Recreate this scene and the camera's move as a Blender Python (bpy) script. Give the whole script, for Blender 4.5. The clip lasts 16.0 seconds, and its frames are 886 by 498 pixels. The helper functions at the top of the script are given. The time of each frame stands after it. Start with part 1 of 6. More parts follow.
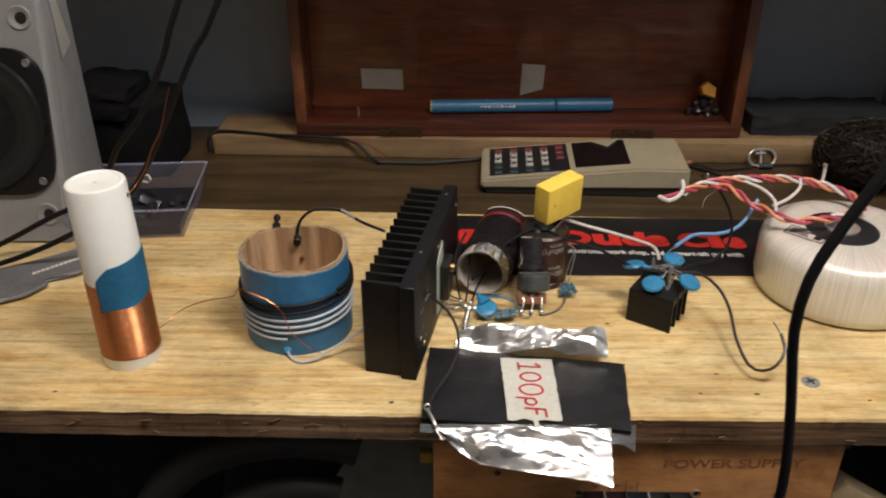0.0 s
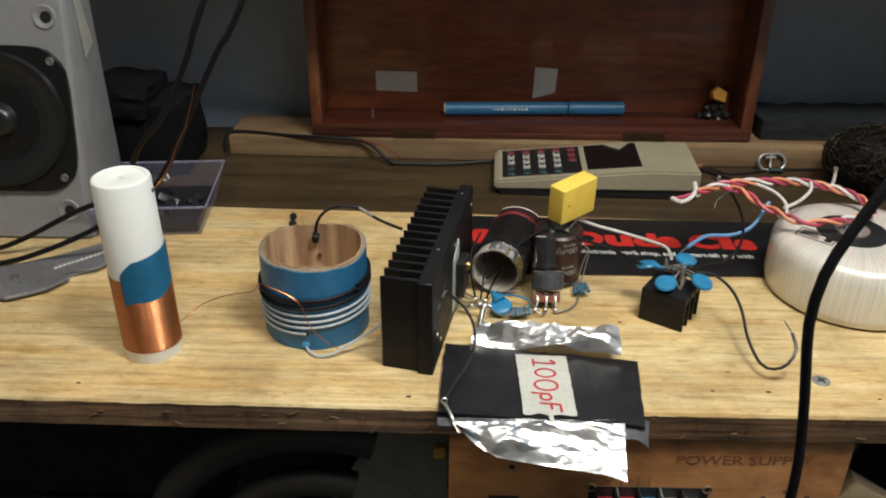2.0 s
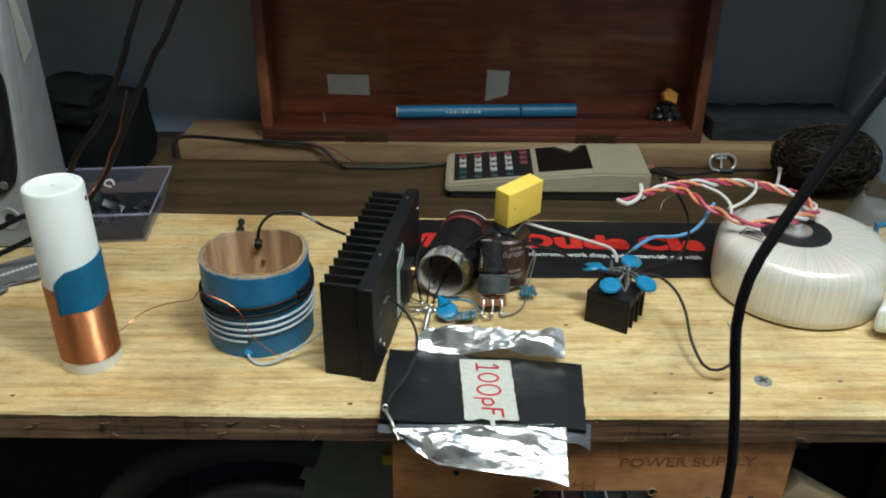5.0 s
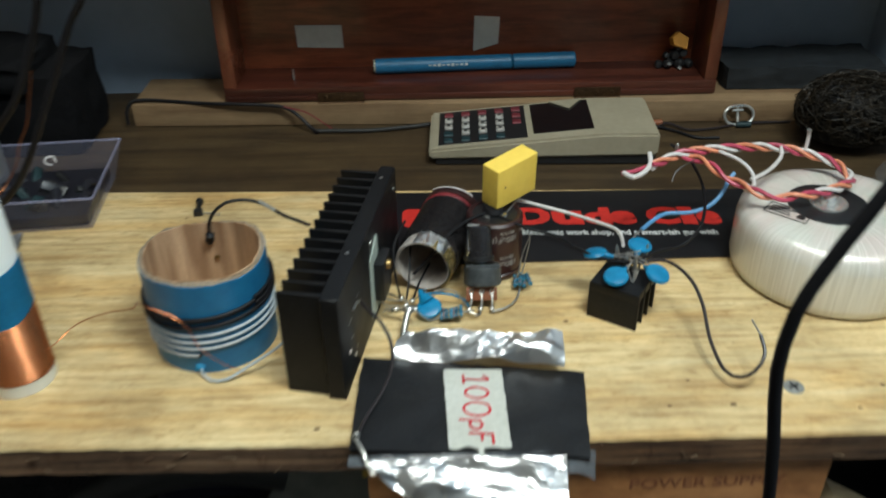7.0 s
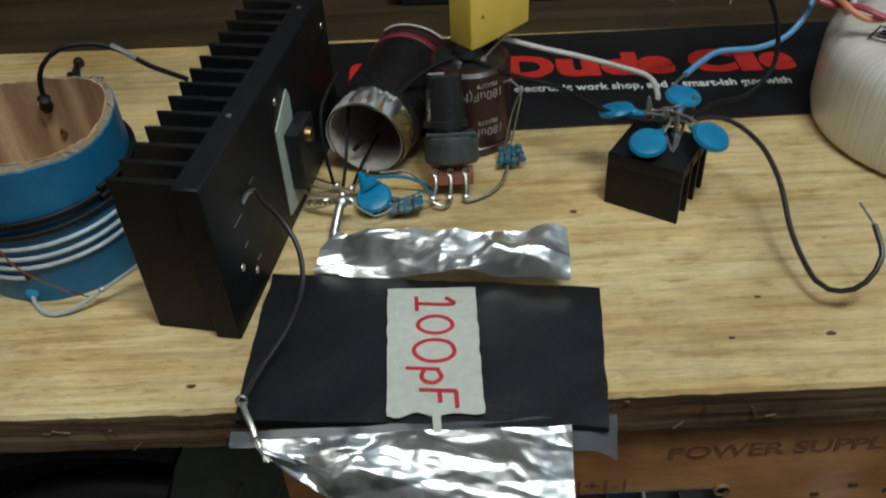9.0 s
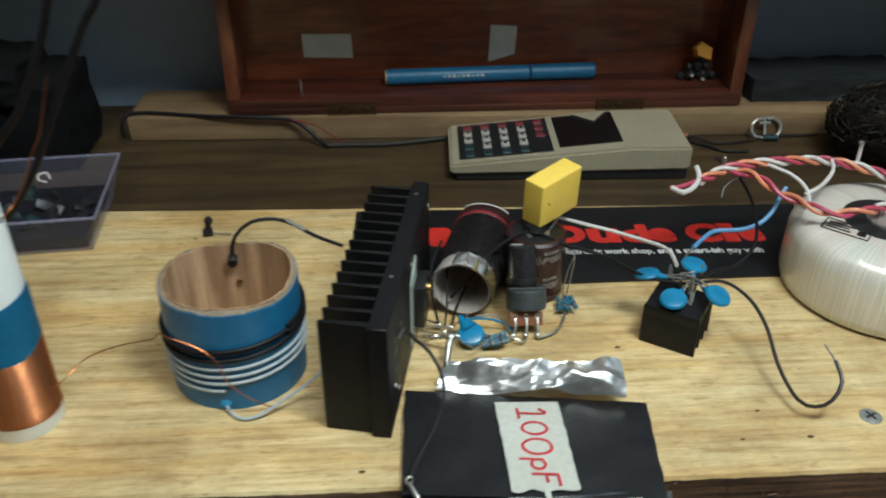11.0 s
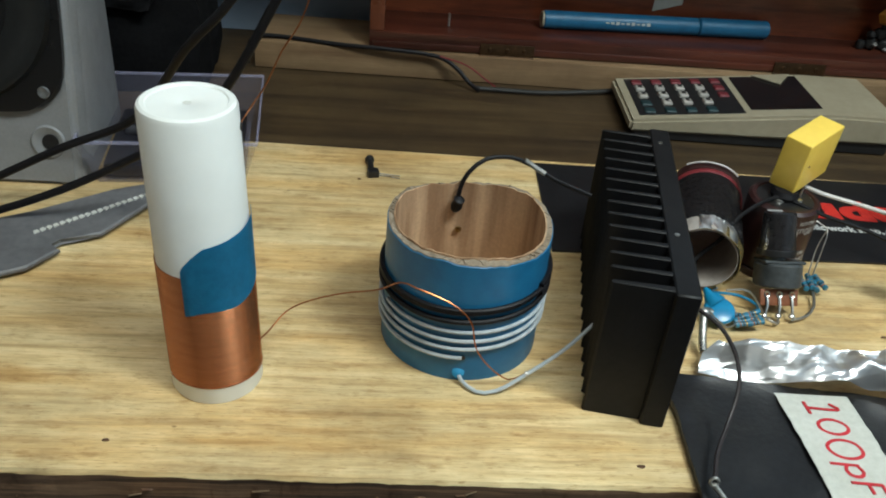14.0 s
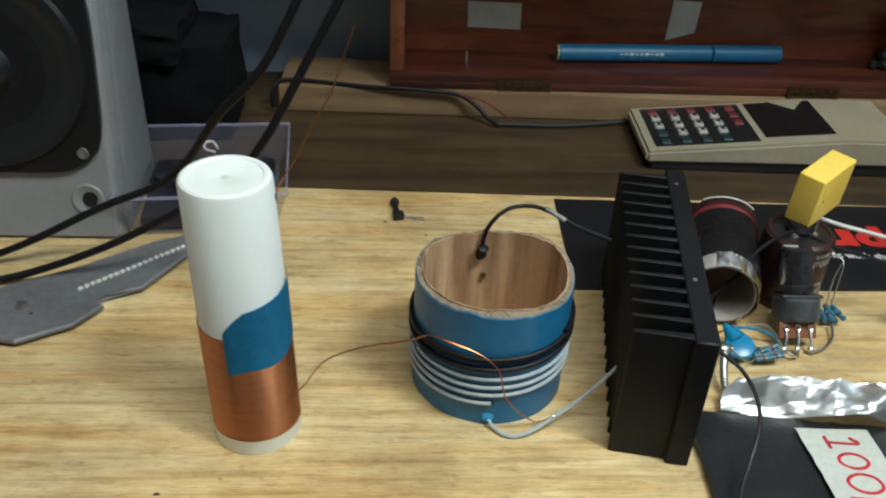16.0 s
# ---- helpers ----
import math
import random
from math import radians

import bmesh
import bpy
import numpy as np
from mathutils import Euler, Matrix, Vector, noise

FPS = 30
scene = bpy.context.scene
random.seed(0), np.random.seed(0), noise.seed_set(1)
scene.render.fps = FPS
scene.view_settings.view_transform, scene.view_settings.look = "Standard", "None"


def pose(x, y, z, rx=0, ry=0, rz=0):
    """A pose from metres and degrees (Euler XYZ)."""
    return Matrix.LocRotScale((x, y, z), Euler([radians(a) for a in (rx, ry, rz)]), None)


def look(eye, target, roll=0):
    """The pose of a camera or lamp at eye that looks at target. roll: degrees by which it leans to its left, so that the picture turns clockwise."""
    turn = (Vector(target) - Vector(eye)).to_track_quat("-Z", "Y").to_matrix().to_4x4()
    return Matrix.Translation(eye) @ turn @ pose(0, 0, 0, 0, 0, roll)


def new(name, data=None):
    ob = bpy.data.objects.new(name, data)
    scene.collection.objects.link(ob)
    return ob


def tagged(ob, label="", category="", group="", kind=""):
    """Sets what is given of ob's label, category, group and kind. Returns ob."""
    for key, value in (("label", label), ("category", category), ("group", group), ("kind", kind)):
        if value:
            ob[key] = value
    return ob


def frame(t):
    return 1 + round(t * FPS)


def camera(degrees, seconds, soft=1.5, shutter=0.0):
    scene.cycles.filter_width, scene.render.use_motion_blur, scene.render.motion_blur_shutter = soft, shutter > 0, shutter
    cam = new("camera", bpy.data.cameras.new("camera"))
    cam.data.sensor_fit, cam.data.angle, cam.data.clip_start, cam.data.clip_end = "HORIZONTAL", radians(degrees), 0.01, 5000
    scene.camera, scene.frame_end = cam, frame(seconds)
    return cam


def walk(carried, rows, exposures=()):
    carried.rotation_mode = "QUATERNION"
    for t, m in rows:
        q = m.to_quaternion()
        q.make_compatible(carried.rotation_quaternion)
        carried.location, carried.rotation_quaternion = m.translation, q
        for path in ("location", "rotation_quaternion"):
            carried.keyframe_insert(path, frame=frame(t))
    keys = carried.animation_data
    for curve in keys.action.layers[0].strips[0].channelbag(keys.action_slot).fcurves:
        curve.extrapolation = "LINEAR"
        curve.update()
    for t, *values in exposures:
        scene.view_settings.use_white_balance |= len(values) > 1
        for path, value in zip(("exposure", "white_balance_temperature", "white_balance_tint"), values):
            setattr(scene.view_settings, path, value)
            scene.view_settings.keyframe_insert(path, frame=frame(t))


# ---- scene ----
cam = camera(54.8, 16.0, soft=1.9, shutter=0.5)
PATH = [
    (0, (0.023, 0.015, 1.02), (-0.002, 1.76, 0.043), -0.0),
    (0.5, (0.032, 0.015, 1.022), (0.032, 1.769, 0.061), 1.1),
    (1, (0.026, 0.01, 1.024), (0.029, 1.772, 0.077), 0.8),
    (1.5, (0.01, 0.006, 1.024), (-0.027, 1.768, 0.08), 0.4),
    (2, (0.016, 0.006, 1.02), (-0.017, 1.757, 0.055), 0.4),
    (2.5, (0.02, 0.004, 1.018), (0.035, 1.748, 0.039), 1.9),
    (3, (0.017, 0.012, 1.018), (0.025, 1.748, 0.026), 1.9),
    (3.5, (0.021, 0.011, 1.019), (0.037, 1.754, 0.038), 1.0),
    (3.7, (0.021, 0.011, 1.02), (0.042, 1.757, 0.044), 1.0),
    (5.8, (0.039, 0.006, 1.02), (0.074, 1.76, 0.059), -0.4),
    (6, (0.039, 0.0, 1.015), (0.065, 1.734, 0.019), -1.2),
    (6.5, (0.035, 0.014, 1.001), (0.048, 1.702, -0.07), -1.3),
    (7, (0.045, 0.08, 1.014), (0.064, 1.75, -0.087), -0.9),
    (7.5, (0.067, 0.177, 0.937), (0.096, 1.696, -0.364), -2.1),
    (8, (0.062, 0.192, 0.922), (0.075, 1.652, -0.446), -2.4),
    (8.2, (0.061, 0.191, 0.922), (0.072, 1.656, -0.44), -2.8),
    (10.3, (0.09, 0.163, 0.968), (-0.032, 1.757, -0.233), -4.4),
    (10.5, (0.058, 0.155, 0.975), (0.089, 1.759, -0.219), -1.9),
    (11, (0.01, 0.109, 0.999), (0.111, 1.796, -0.07), 0.2),
    (11.5, (-0.037, 0.081, 0.998), (-0.028, 1.805, -0.015), 1.1),
    (12, (-0.075, 0.139, 0.968), (0.011, 1.837, -0.085), 4.1),
    (12.5, (-0.089, 0.162, 0.955), (-0.011, 1.823, -0.156), 6.1),
    (13, (-0.088, 0.155, 0.95), (0.032, 1.796, -0.187), 5.2),
    (13.5, (-0.094, 0.154, 0.958), (0.05, 1.817, -0.143), 5.4),
    (14, (-0.096, 0.159, 0.954), (0.072, 1.813, -0.157), 5.7),
    (14.5, (-0.102, 0.161, 0.954), (0.043, 1.817, -0.157), 4.6),
    (15, (-0.1, 0.16, 0.962), (0.037, 1.818, -0.149), 3.9),
    (15.5, (-0.094, 0.162, 0.963), (0.04, 1.815, -0.155), 3.2),
    (16, (-0.099, 0.157, 0.974), (0.018, 1.823, -0.126), 2.9),
]
EXPOSURES = [(0.0, -0.08, 7900, 28), (1.0, -0.02, 7550, 22), (1.5, 0.0, 7500, 22), (2.5, 0.03, 7000, 17), (3.5, 0.03, 6700, 12), (6.0, 0.05, 6500, 10), (7.0, -0.06, 6500, 10), (7.5, -0.32, 6500, 10), (8.0, -0.74, 6500, 10), (10.3, -0.49, 6500, 10), (11.0, -0.14, 6500, 10), (11.5, 0.0, 6500, 10), (16.0, -0.02, 6500, 10)]
walk(cam, [(t, look(eye, target, roll)) for t, eye, target, roll in PATH], EXPOSURES)

# ---- world, lamp and exposure ----
T = 0.75  # height of the bench top
world = bpy.data.worlds.new("world")
scene.world = world
world.use_nodes = True
world.node_tree.nodes["Background"].inputs[0].default_value = (0.35, 0.42, 0.55, 1)
world.node_tree.nodes["Background"].inputs[1].default_value = 0.05


def area_lamp(name, eye, target, sx, sy, watts, colour):
    data = bpy.data.lights.new(name, "AREA")
    data.shape, data.size, data.size_y, data.energy, data.color = "RECTANGLE", sx, sy, watts, colour
    ob = new(name, data)
    ob.matrix_world = look(eye, target)
    return ob


area_lamp("work_lamp_light", (0.262, 0.16, 1.48), (0.262, 0.16, 0.0), 0.22, 0.16, 5.55, (0.868, 1.0, 0.99))
area_lamp("ceiling_panel_light", (-0.06, -0.22, 2.29), (-0.06, -0.22, 0.0), 0.80, 0.60, 6.4, (0.868, 1.0, 0.99))


# ---- materials ----
def _tree(name):
    m = bpy.data.materials.new(name)
    m.use_nodes = True
    nt = m.node_tree
    return m, nt, nt.nodes["Principled BSDF"]


def _node(nt, kind, **sets):
    n = nt.nodes.new(kind)
    for k, v in sets.items():
        n.inputs[k.replace("_", " ")].default_value = v
    return n


def _ramp(nt, fac, stops):
    r = nt.nodes.new("ShaderNodeValToRGB")
    while len(r.color_ramp.elements) < len(stops):
        r.color_ramp.elements.new(0.5)
    for e, (p, c) in zip(r.color_ramp.elements, stops):
        e.position, e.color = p, (*c, 1)
    nt.links.new(fac, r.inputs[0])
    return r.outputs[0]


def _coords(nt, stretch):
    tc = nt.nodes.new("ShaderNodeTexCoord")
    mp = nt.nodes.new("ShaderNodeMapping")
    mp.inputs["Scale"].default_value = stretch
    nt.links.new(tc.outputs["Object"], mp.inputs[0])
    return mp.outputs[0]


def _noise(nt, co, scale, detail=5.0, rough=0.55, distort=0.0):
    n = _node(nt, "ShaderNodeTexNoise", Scale=scale, Detail=detail, Roughness=rough, Distortion=distort)
    nt.links.new(co, n.inputs["Vector"])
    return n.outputs[0]


def _mix(nt, a, b, fac, mode="MULTIPLY"):
    m = nt.nodes.new("ShaderNodeMix")
    m.data_type, m.blend_type = "RGBA", mode
    for sock, v in ((m.inputs[0], fac), (m.inputs[6], a), (m.inputs[7], b)):
        if isinstance(v, bpy.types.NodeSocket):
            nt.links.new(v, sock)
        else:
            sock.default_value = v
    return m.outputs[2]


def _bump(nt, bsdf, height, strength, dist):
    b = _node(nt, "ShaderNodeBump", Strength=strength, Distance=dist)
    nt.links.new(height, b.inputs["Height"])
    nt.links.new(b.outputs[0], bsdf.inputs["Normal"])


def mat(name, c1, c2=None, scale=300.0, rough=0.5, metal=0.0, bump=0.0, stretch=(1, 1, 1), coat=0.0, wear=0.25, dist=0.0006, trans=0.0, alpha=1.0):
    """A painted, moulded or metal surface: fine grain, broad stains and uneven gloss."""
    m, nt, b = _tree(name)
    c2 = c2 or tuple(v * 0.8 for v in c1)
    co = _coords(nt, stretch)
    fine, broad = _noise(nt, co, scale, 6), _noise(nt, co, scale / 14, 4)
    col = _ramp(nt, fine, [(0.3, c2), (0.7, c1)])
    lo = 1 - wear
    stain = _ramp(nt, broad, [(0.3, (lo, lo, lo * 0.98)), (0.65, (1, 1, 1))])
    nt.links.new(_mix(nt, col, stain, 1.0), b.inputs["Base Color"])
    r = _ramp(nt, broad, [(0.3, (min(1, rough * 1.25),) * 3), (0.7, (rough * 0.85,) * 3)])
    nt.links.new(r, b.inputs["Roughness"])
    b.inputs["Metallic"].default_value = metal
    b.inputs["Coat Weight"].default_value = coat
    b.inputs["Transmission Weight"].default_value = trans
    b.inputs["Alpha"].default_value = alpha
    if bump:
        _bump(nt, b, fine, bump, dist)
    return m


def wood(name, light, mid, dark, rough=0.5, along=(7, 150, 150), fibre=(40, 1800, 1800), bump=0.15, coat=0.0, dirt=0.3, speck=0.0, swirl=0.6):
    """Boards: long figure, fine fibres, broad dirt and small dark pores."""
    m, nt, b = _tree(name)
    co, cf, cw = _coords(nt, along), _coords(nt, fibre), _coords(nt, (1, 1, 1))
    figure = _noise(nt, co, 1.0, 7, 0.6, swirl)
    col = _ramp(nt, figure, [(0.34, dark), (0.48, mid), (0.62, light)])
    fib = _noise(nt, cf, 1.0, 3, 0.6)
    col = _mix(nt, col, _ramp(nt, fib, [(0.3, (0.72, 0.69, 0.64)), (0.60, (1, 1, 1))]), 0.65)
    broad = _noise(nt, cw, 16.0, 6, 0.65)
    lo = 1 - dirt
    col = _mix(nt, col, _ramp(nt, broad, [(0.30, (lo, lo * 0.97, lo * 0.92)), (0.58, (1, 1, 1))]), 1.0)
    if speck:
        cs = _coords(nt, (1, 1.6, 1))
        v = _node(nt, "ShaderNodeTexVoronoi", Scale=75.0)
        nt.links.new(cs, v.inputs["Vector"])
        sp = _ramp(nt, v.outputs["Distance"], [(0.03, (0.25, 0.17, 0.09)), (0.075, (1, 1, 1))])
        gate = _ramp(nt, _noise(nt, cw, 45.0, 2), [(0.50, (0, 0, 0)), (0.58, (speck,) * 3)])
        col = _mix(nt, col, sp, gate)
        smear = _noise(nt, _coords(nt, (60, 200, 60)), 1.0, 5, 0.7)
        col = _mix(nt, col, _ramp(nt, smear, [(0.55, (1, 1, 1)), (0.72, (0.58, 0.45, 0.31))]), 0.9)
        dash = _noise(nt, _coords(nt, (210, 2300, 60)), 1.0, 3, 0.6)
        col = _mix(nt, col, _ramp(nt, dash, [(0.575, (1, 1, 1)), (0.70, (0.50, 0.36, 0.23))]), 0.8)
        warm = _noise(nt, _coords(nt, (8, 62, 18)), 1.0, 5, 0.65)
        col = _mix(nt, col, _ramp(nt, warm, [(0.44, (1, 1, 1)), (0.66, (0.90, 0.75, 0.55))]), 0.85)
        pale = _noise(nt, _coords(nt, (16, 70, 16)), 1.0, 4, 0.6)
        col = _mix(nt, col, _ramp(nt, pale, [(0.45, (1, 1, 1)), (0.7, (1.0, 1.10, 1.24))]), 0.7)
    nt.links.new(col, b.inputs["Base Color"])
    nt.links.new(_ramp(nt, broad, [(0.3, (min(1, rough * 1.2),) * 3), (0.7, (rough * 0.85,) * 3)]), b.inputs["Roughness"])
    b.inputs["Coat Weight"].default_value = coat
    _bump(nt, b, fib, bump, 0.0004)
    return m


PINE = wood("pine_board", (0.795, 0.617, 0.333), (0.715, 0.528, 0.265), (0.535, 0.365, 0.168), 0.45, (16, 260, 260), fibre=(80, 1500, 1500), dirt=0.42, speck=0.9, swirl=0.3)
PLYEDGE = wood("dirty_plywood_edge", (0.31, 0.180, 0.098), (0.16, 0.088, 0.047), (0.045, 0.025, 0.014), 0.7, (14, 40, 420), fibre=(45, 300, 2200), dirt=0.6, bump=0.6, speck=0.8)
RAILWOOD = wood("pale_rail_pine", (0.66, 0.53, 0.34), (0.58, 0.45, 0.28), (0.45, 0.33, 0.19), 0.6, (6, 60, 60), dirt=0.3)
# brown plywood with the dimmer light at the back put into its colour
PLYREAR = wood("dimmed_brown_plywood", (0.078, 0.050, 0.023), (0.057, 0.035, 0.0155), (0.032, 0.019, 0.009), 0.5, (5, 90, 90), dirt=0.35)
# raw pine taken darker than its own tone, for the shade behind
PINERAW = wood("dimmed_raw_pine", (0.28, 0.185, 0.100), (0.24, 0.152, 0.080), (0.18, 0.108, 0.055), 0.6, (6, 60, 60), dirt=0.3)
# same case wood twice: horizontals coloured darker for shade, uprights lighter
MAHOG = wood("dim_varnished_red_wood", (0.100, 0.026, 0.014), (0.064, 0.015, 0.008), (0.034, 0.008, 0.005), 0.40, (10, 90, 90), coat=0.3, dirt=0.3)
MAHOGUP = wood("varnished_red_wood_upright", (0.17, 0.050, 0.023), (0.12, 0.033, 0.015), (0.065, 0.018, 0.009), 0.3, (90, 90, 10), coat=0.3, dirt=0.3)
PANEL = wood("reddish_plywood_panel", (0.28, 0.072, 0.029), (0.22, 0.052, 0.021), (0.15, 0.034, 0.014), 0.33, (24, 60, 170), coat=0.25, dirt=0.35)
SHELFWOOD = wood("orange_pine", (0.62, 0.32, 0.13), (0.52, 0.24, 0.09), (0.36, 0.15, 0.05), 0.35, (6, 80, 80), coat=0.2)
PSUWOOD = wood("stained_hardboard", (0.54, 0.252, 0.095), (0.46, 0.205, 0.074), (0.34, 0.142, 0.050), 0.5, (40, 60, 60), dirt=0.3)
WALL = mat("blue_grey_wall_paint", (0.36, 0.445, 0.55), (0.32, 0.40, 0.50), 60, 0.7, bump=0.15, wear=0.2)
PLASTER = mat("pale_plaster", (0.72, 0.69, 0.63), (0.66, 0.63, 0.58), 40, 0.8, bump=0.1, wear=0.12)
CARPET = mat("dark_floor_carpet", (0.045, 0.042, 0.04), (0.025, 0.024, 0.024), 300, 0.95, bump=0.4)
WHITE = mat("white_plastic", (0.82, 0.835, 0.81), (0.785, 0.80, 0.775), 120, 0.36, wear=0.06)
BLACKANO = mat("black_anodised_aluminium", (0.010, 0.010, 0.011), (0.006, 0.006, 0.007), 500, 0.45, metal=0.0, wear=0.4)
BLACKPL = mat("black_plastic", (0.016, 0.016, 0.017), (0.009, 0.009, 0.010), 300, 0.38, wear=0.3)
# near-black standing in for deep shade, lifted a little for haze
SHADEBLACK = mat("shade_black", (0.036, 0.036, 0.038), (0.020, 0.020, 0.022), 500, 0.95, bump=0.3)
SHADEBLACK.node_tree.nodes["Principled BSDF"].inputs["Specular IOR Level"].default_value = 0.08
BLACKBAG = mat("black_bag_fabric", (0.010, 0.010, 0.011), (0.005, 0.005, 0.006), 400, 0.95, bump=0.3)
BLACKBAG.node_tree.nodes["Principled BSDF"].inputs["Specular IOR Level"].default_value = 0.1
RUBBER = mat("black_cable_rubber", (0.009, 0.008, 0.010), (0.005, 0.005, 0.006), 400, 0.50, wear=0.2)
RUBBER.node_tree.nodes["Principled BSDF"].inputs["Specular IOR Level"].default_value = 0.22
BLACKANO.node_tree.nodes["Principled BSDF"].inputs["Specular IOR Level"].default_value = 0.22
WIREBLK = mat("dark_insulation", (0.030, 0.022, 0.024), (0.018, 0.014, 0.015), 400, 0.35)
BLUETAPE = mat("blue_masking_tape", (0.016, 0.262, 0.49), (0.012, 0.215, 0.415), 420, 0.55, bump=0.25, wear=0.25)
BLUECARD = mat("blue_taped_card", (0.014, 0.165, 0.335), (0.009, 0.125, 0.270), 160, 0.42, bump=0.2, wear=0.3)
TIN = mat("tinned_metal", (0.66, 0.64, 0.60), (0.42, 0.41, 0.39), 900, 0.30, metal=0.95)
CHROME = mat("bright_metal", (0.80, 0.79, 0.77), (0.66, 0.66, 0.64), 300, 0.26, metal=0.8)
BRASS = mat("tarnished_brass", (0.50, 0.34, 0.14), (0.24, 0.15, 0.06), 500, 0.4, metal=1.0)
BRASSDK = mat("old_brass_hinge", (0.105, 0.058, 0.028), (0.05, 0.028, 0.014), 500, 0.5, metal=0.8)
YELLOW = mat("yellow_epoxy", (0.90, 0.63, 0.11), (0.85, 0.58, 0.095), 250, 0.36, wear=0.08)
DISC = mat("blue_ceramic_coat", (0.007, 0.225, 0.43), (0.005, 0.175, 0.35), 200, 0.28)
RESIST = mat("blue_resistor_lacquer", (0.03, 0.22, 0.34), (0.02, 0.12, 0.2), 1400, 0.35)
MAROON = mat("maroon_sleeve", (0.042, 0.012, 0.011), (0.028, 0.008, 0.008), 150, 0.36, coat=0.08)
GREYMETAL = mat("grey_pressed_metal", (0.30, 0.32, 0.33), (0.18, 0.19, 0.20), 350, 0.4, metal=0.7)
PCB = mat("brown_phenolic_wafer", (0.26, 0.085, 0.032), (0.20, 0.06, 0.022), 400, 0.5)
CREAM = mat("cream_moulded_plastic", (0.33, 0.290, 0.208), (0.295, 0.258, 0.183), 250, 0.45, wear=0.15)
SILVER = mat("silver_speaker_paint", (0.285, 0.29, 0.30), (0.255, 0.26, 0.27), 700, 0.42, metal=0.25, wear=0.12)
CONE = mat("dark_paper_cone", (0.012, 0.013, 0.014), (0.006, 0.007, 0.008), 200, 0.30, wear=0.4)
FRAMEBLK = mat("glossy_black_frame", (0.007, 0.007, 0.008), (0.004, 0.004, 0.005), 300, 0.28)
PAPERW = mat("grey_white_paper", (0.70, 0.70, 0.655), (0.64, 0.64, 0.59), 300, 0.8, bump=0.15)
TAPEW = mat("cream_masking_tape", (0.55, 0.55, 0.50), (0.47, 0.47, 0.425), 420, 0.7, bump=0.35, wear=0.12)
REDINK = mat("red_marker_ink", (0.56, 0.018, 0.030), (0.42, 0.012, 0.022), 300, 0.6)
REDPRINT = mat("red_print", (0.60, 0.030, 0.020), (0.48, 0.020, 0.015), 260, 0.5)
WHITEPRINT = mat("white_print", (0.70, 0.70, 0.68), None, 300, 0.6)
GREYPRINT = mat("worn_pale_print", (0.40, 0.38, 0.36), (0.26, 0.24, 0.22), 700, 0.6)
BANNER = mat("black_vinyl", (0.010, 0.010, 0.012), (0.006, 0.006, 0.007), 200, 0.42, bump=0.1)
PADBLACK = mat("black_gaffer_tape", (0.014, 0.014, 0.0155), (0.007, 0.007, 0.008), 520, 0.40, bump=0.4)
PADBLACK.node_tree.nodes["Principled BSDF"].inputs["Specular IOR Level"].default_value = 0.35
GLOSSBLK = mat("glossy_black_tape", (0.022, 0.020, 0.021), (0.012, 0.011, 0.012), 500, 0.20, bump=0.3, wear=0.3)
PENBLUE = mat("blue_pen_barrel", (0.012, 0.145, 0.29), (0.010, 0.115, 0.235), 200, 0.42)
PINKW = mat("pink_insulation", (0.54, 0.075, 0.13), (0.45, 0.055, 0.10), 400, 0.4)
SALMON = mat("orange_pink_insulation", (0.78, 0.29, 0.16), (0.70, 0.23, 0.12), 400, 0.4)
WHITEW = mat("white_insulation", (0.72, 0.68, 0.66), (0.62, 0.58, 0.56), 400, 0.4)
BLUEW = mat("light_blue_insulation", (0.11, 0.30, 0.55), (0.08, 0.24, 0.46), 400, 0.4)
CLEARW = mat("translucent_wire_sleeve", (0.50, 0.545, 0.57), (0.38, 0.43, 0.46), 300, 0.3)
BAREWIRE = mat("dull_grey_wire", (0.34, 0.34, 0.32), (0.22, 0.22, 0.21), 500, 0.4, metal=0.3)
TUBEPAPER = mat("pale_paper_lining", (0.43, 0.385, 0.35), (0.34, 0.30, 0.27), 200, 0.75, wear=0.2)
GOLDFOIL = mat("creased_gold_foil", (0.72, 0.56, 0.26), (0.52, 0.37, 0.14), 420, 0.28, metal=0.85)
REDSCRAP = mat("dull_red_tape", (0.24, 0.028, 0.035), (0.16, 0.018, 0.022), 300, 0.4)
RIMCARD = mat("dusty_card_rim", (0.32, 0.255, 0.185), (0.21, 0.16, 0.11), 500, 0.85)
COPPERW = mat("enamelled_copper_wire", (0.55, 0.20, 0.075), (0.42, 0.14, 0.05), 500, 0.3, metal=0.9)
REDPL = mat("red_plastic", (0.48, 0.040, 0.055), (0.40, 0.03, 0.042), 200, 0.4)
BLUEPL = mat("blue_plastic", (0.03, 0.16, 0.32), None, 200, 0.4)
GREYPL = mat("grey_plastic", (0.36, 0.35, 0.32), None, 200, 0.45)
STEEL = mat("grey_tool_steel", (0.22, 0.22, 0.23), (0.165, 0.165, 0.175), 260, 0.5, metal=0.25, wear=0.35)
GREYFOAM = mat("dark_grey_slab", (0.013, 0.017, 0.021), (0.004, 0.006, 0.008), 90, 0.8, bump=0.5, wear=0.5)
ORANGE = mat("orange_plastic", (0.62, 0.27, 0.035), None, 200, 0.5)
INKDARK = mat("dark_pen_ink", (0.09, 0.045, 0.028), None, 300, 0.7)
CHIPPED = mat("pale_wood_chip", (0.22, 0.145, 0.085), (0.14, 0.09, 0.05), 400, 0.8)
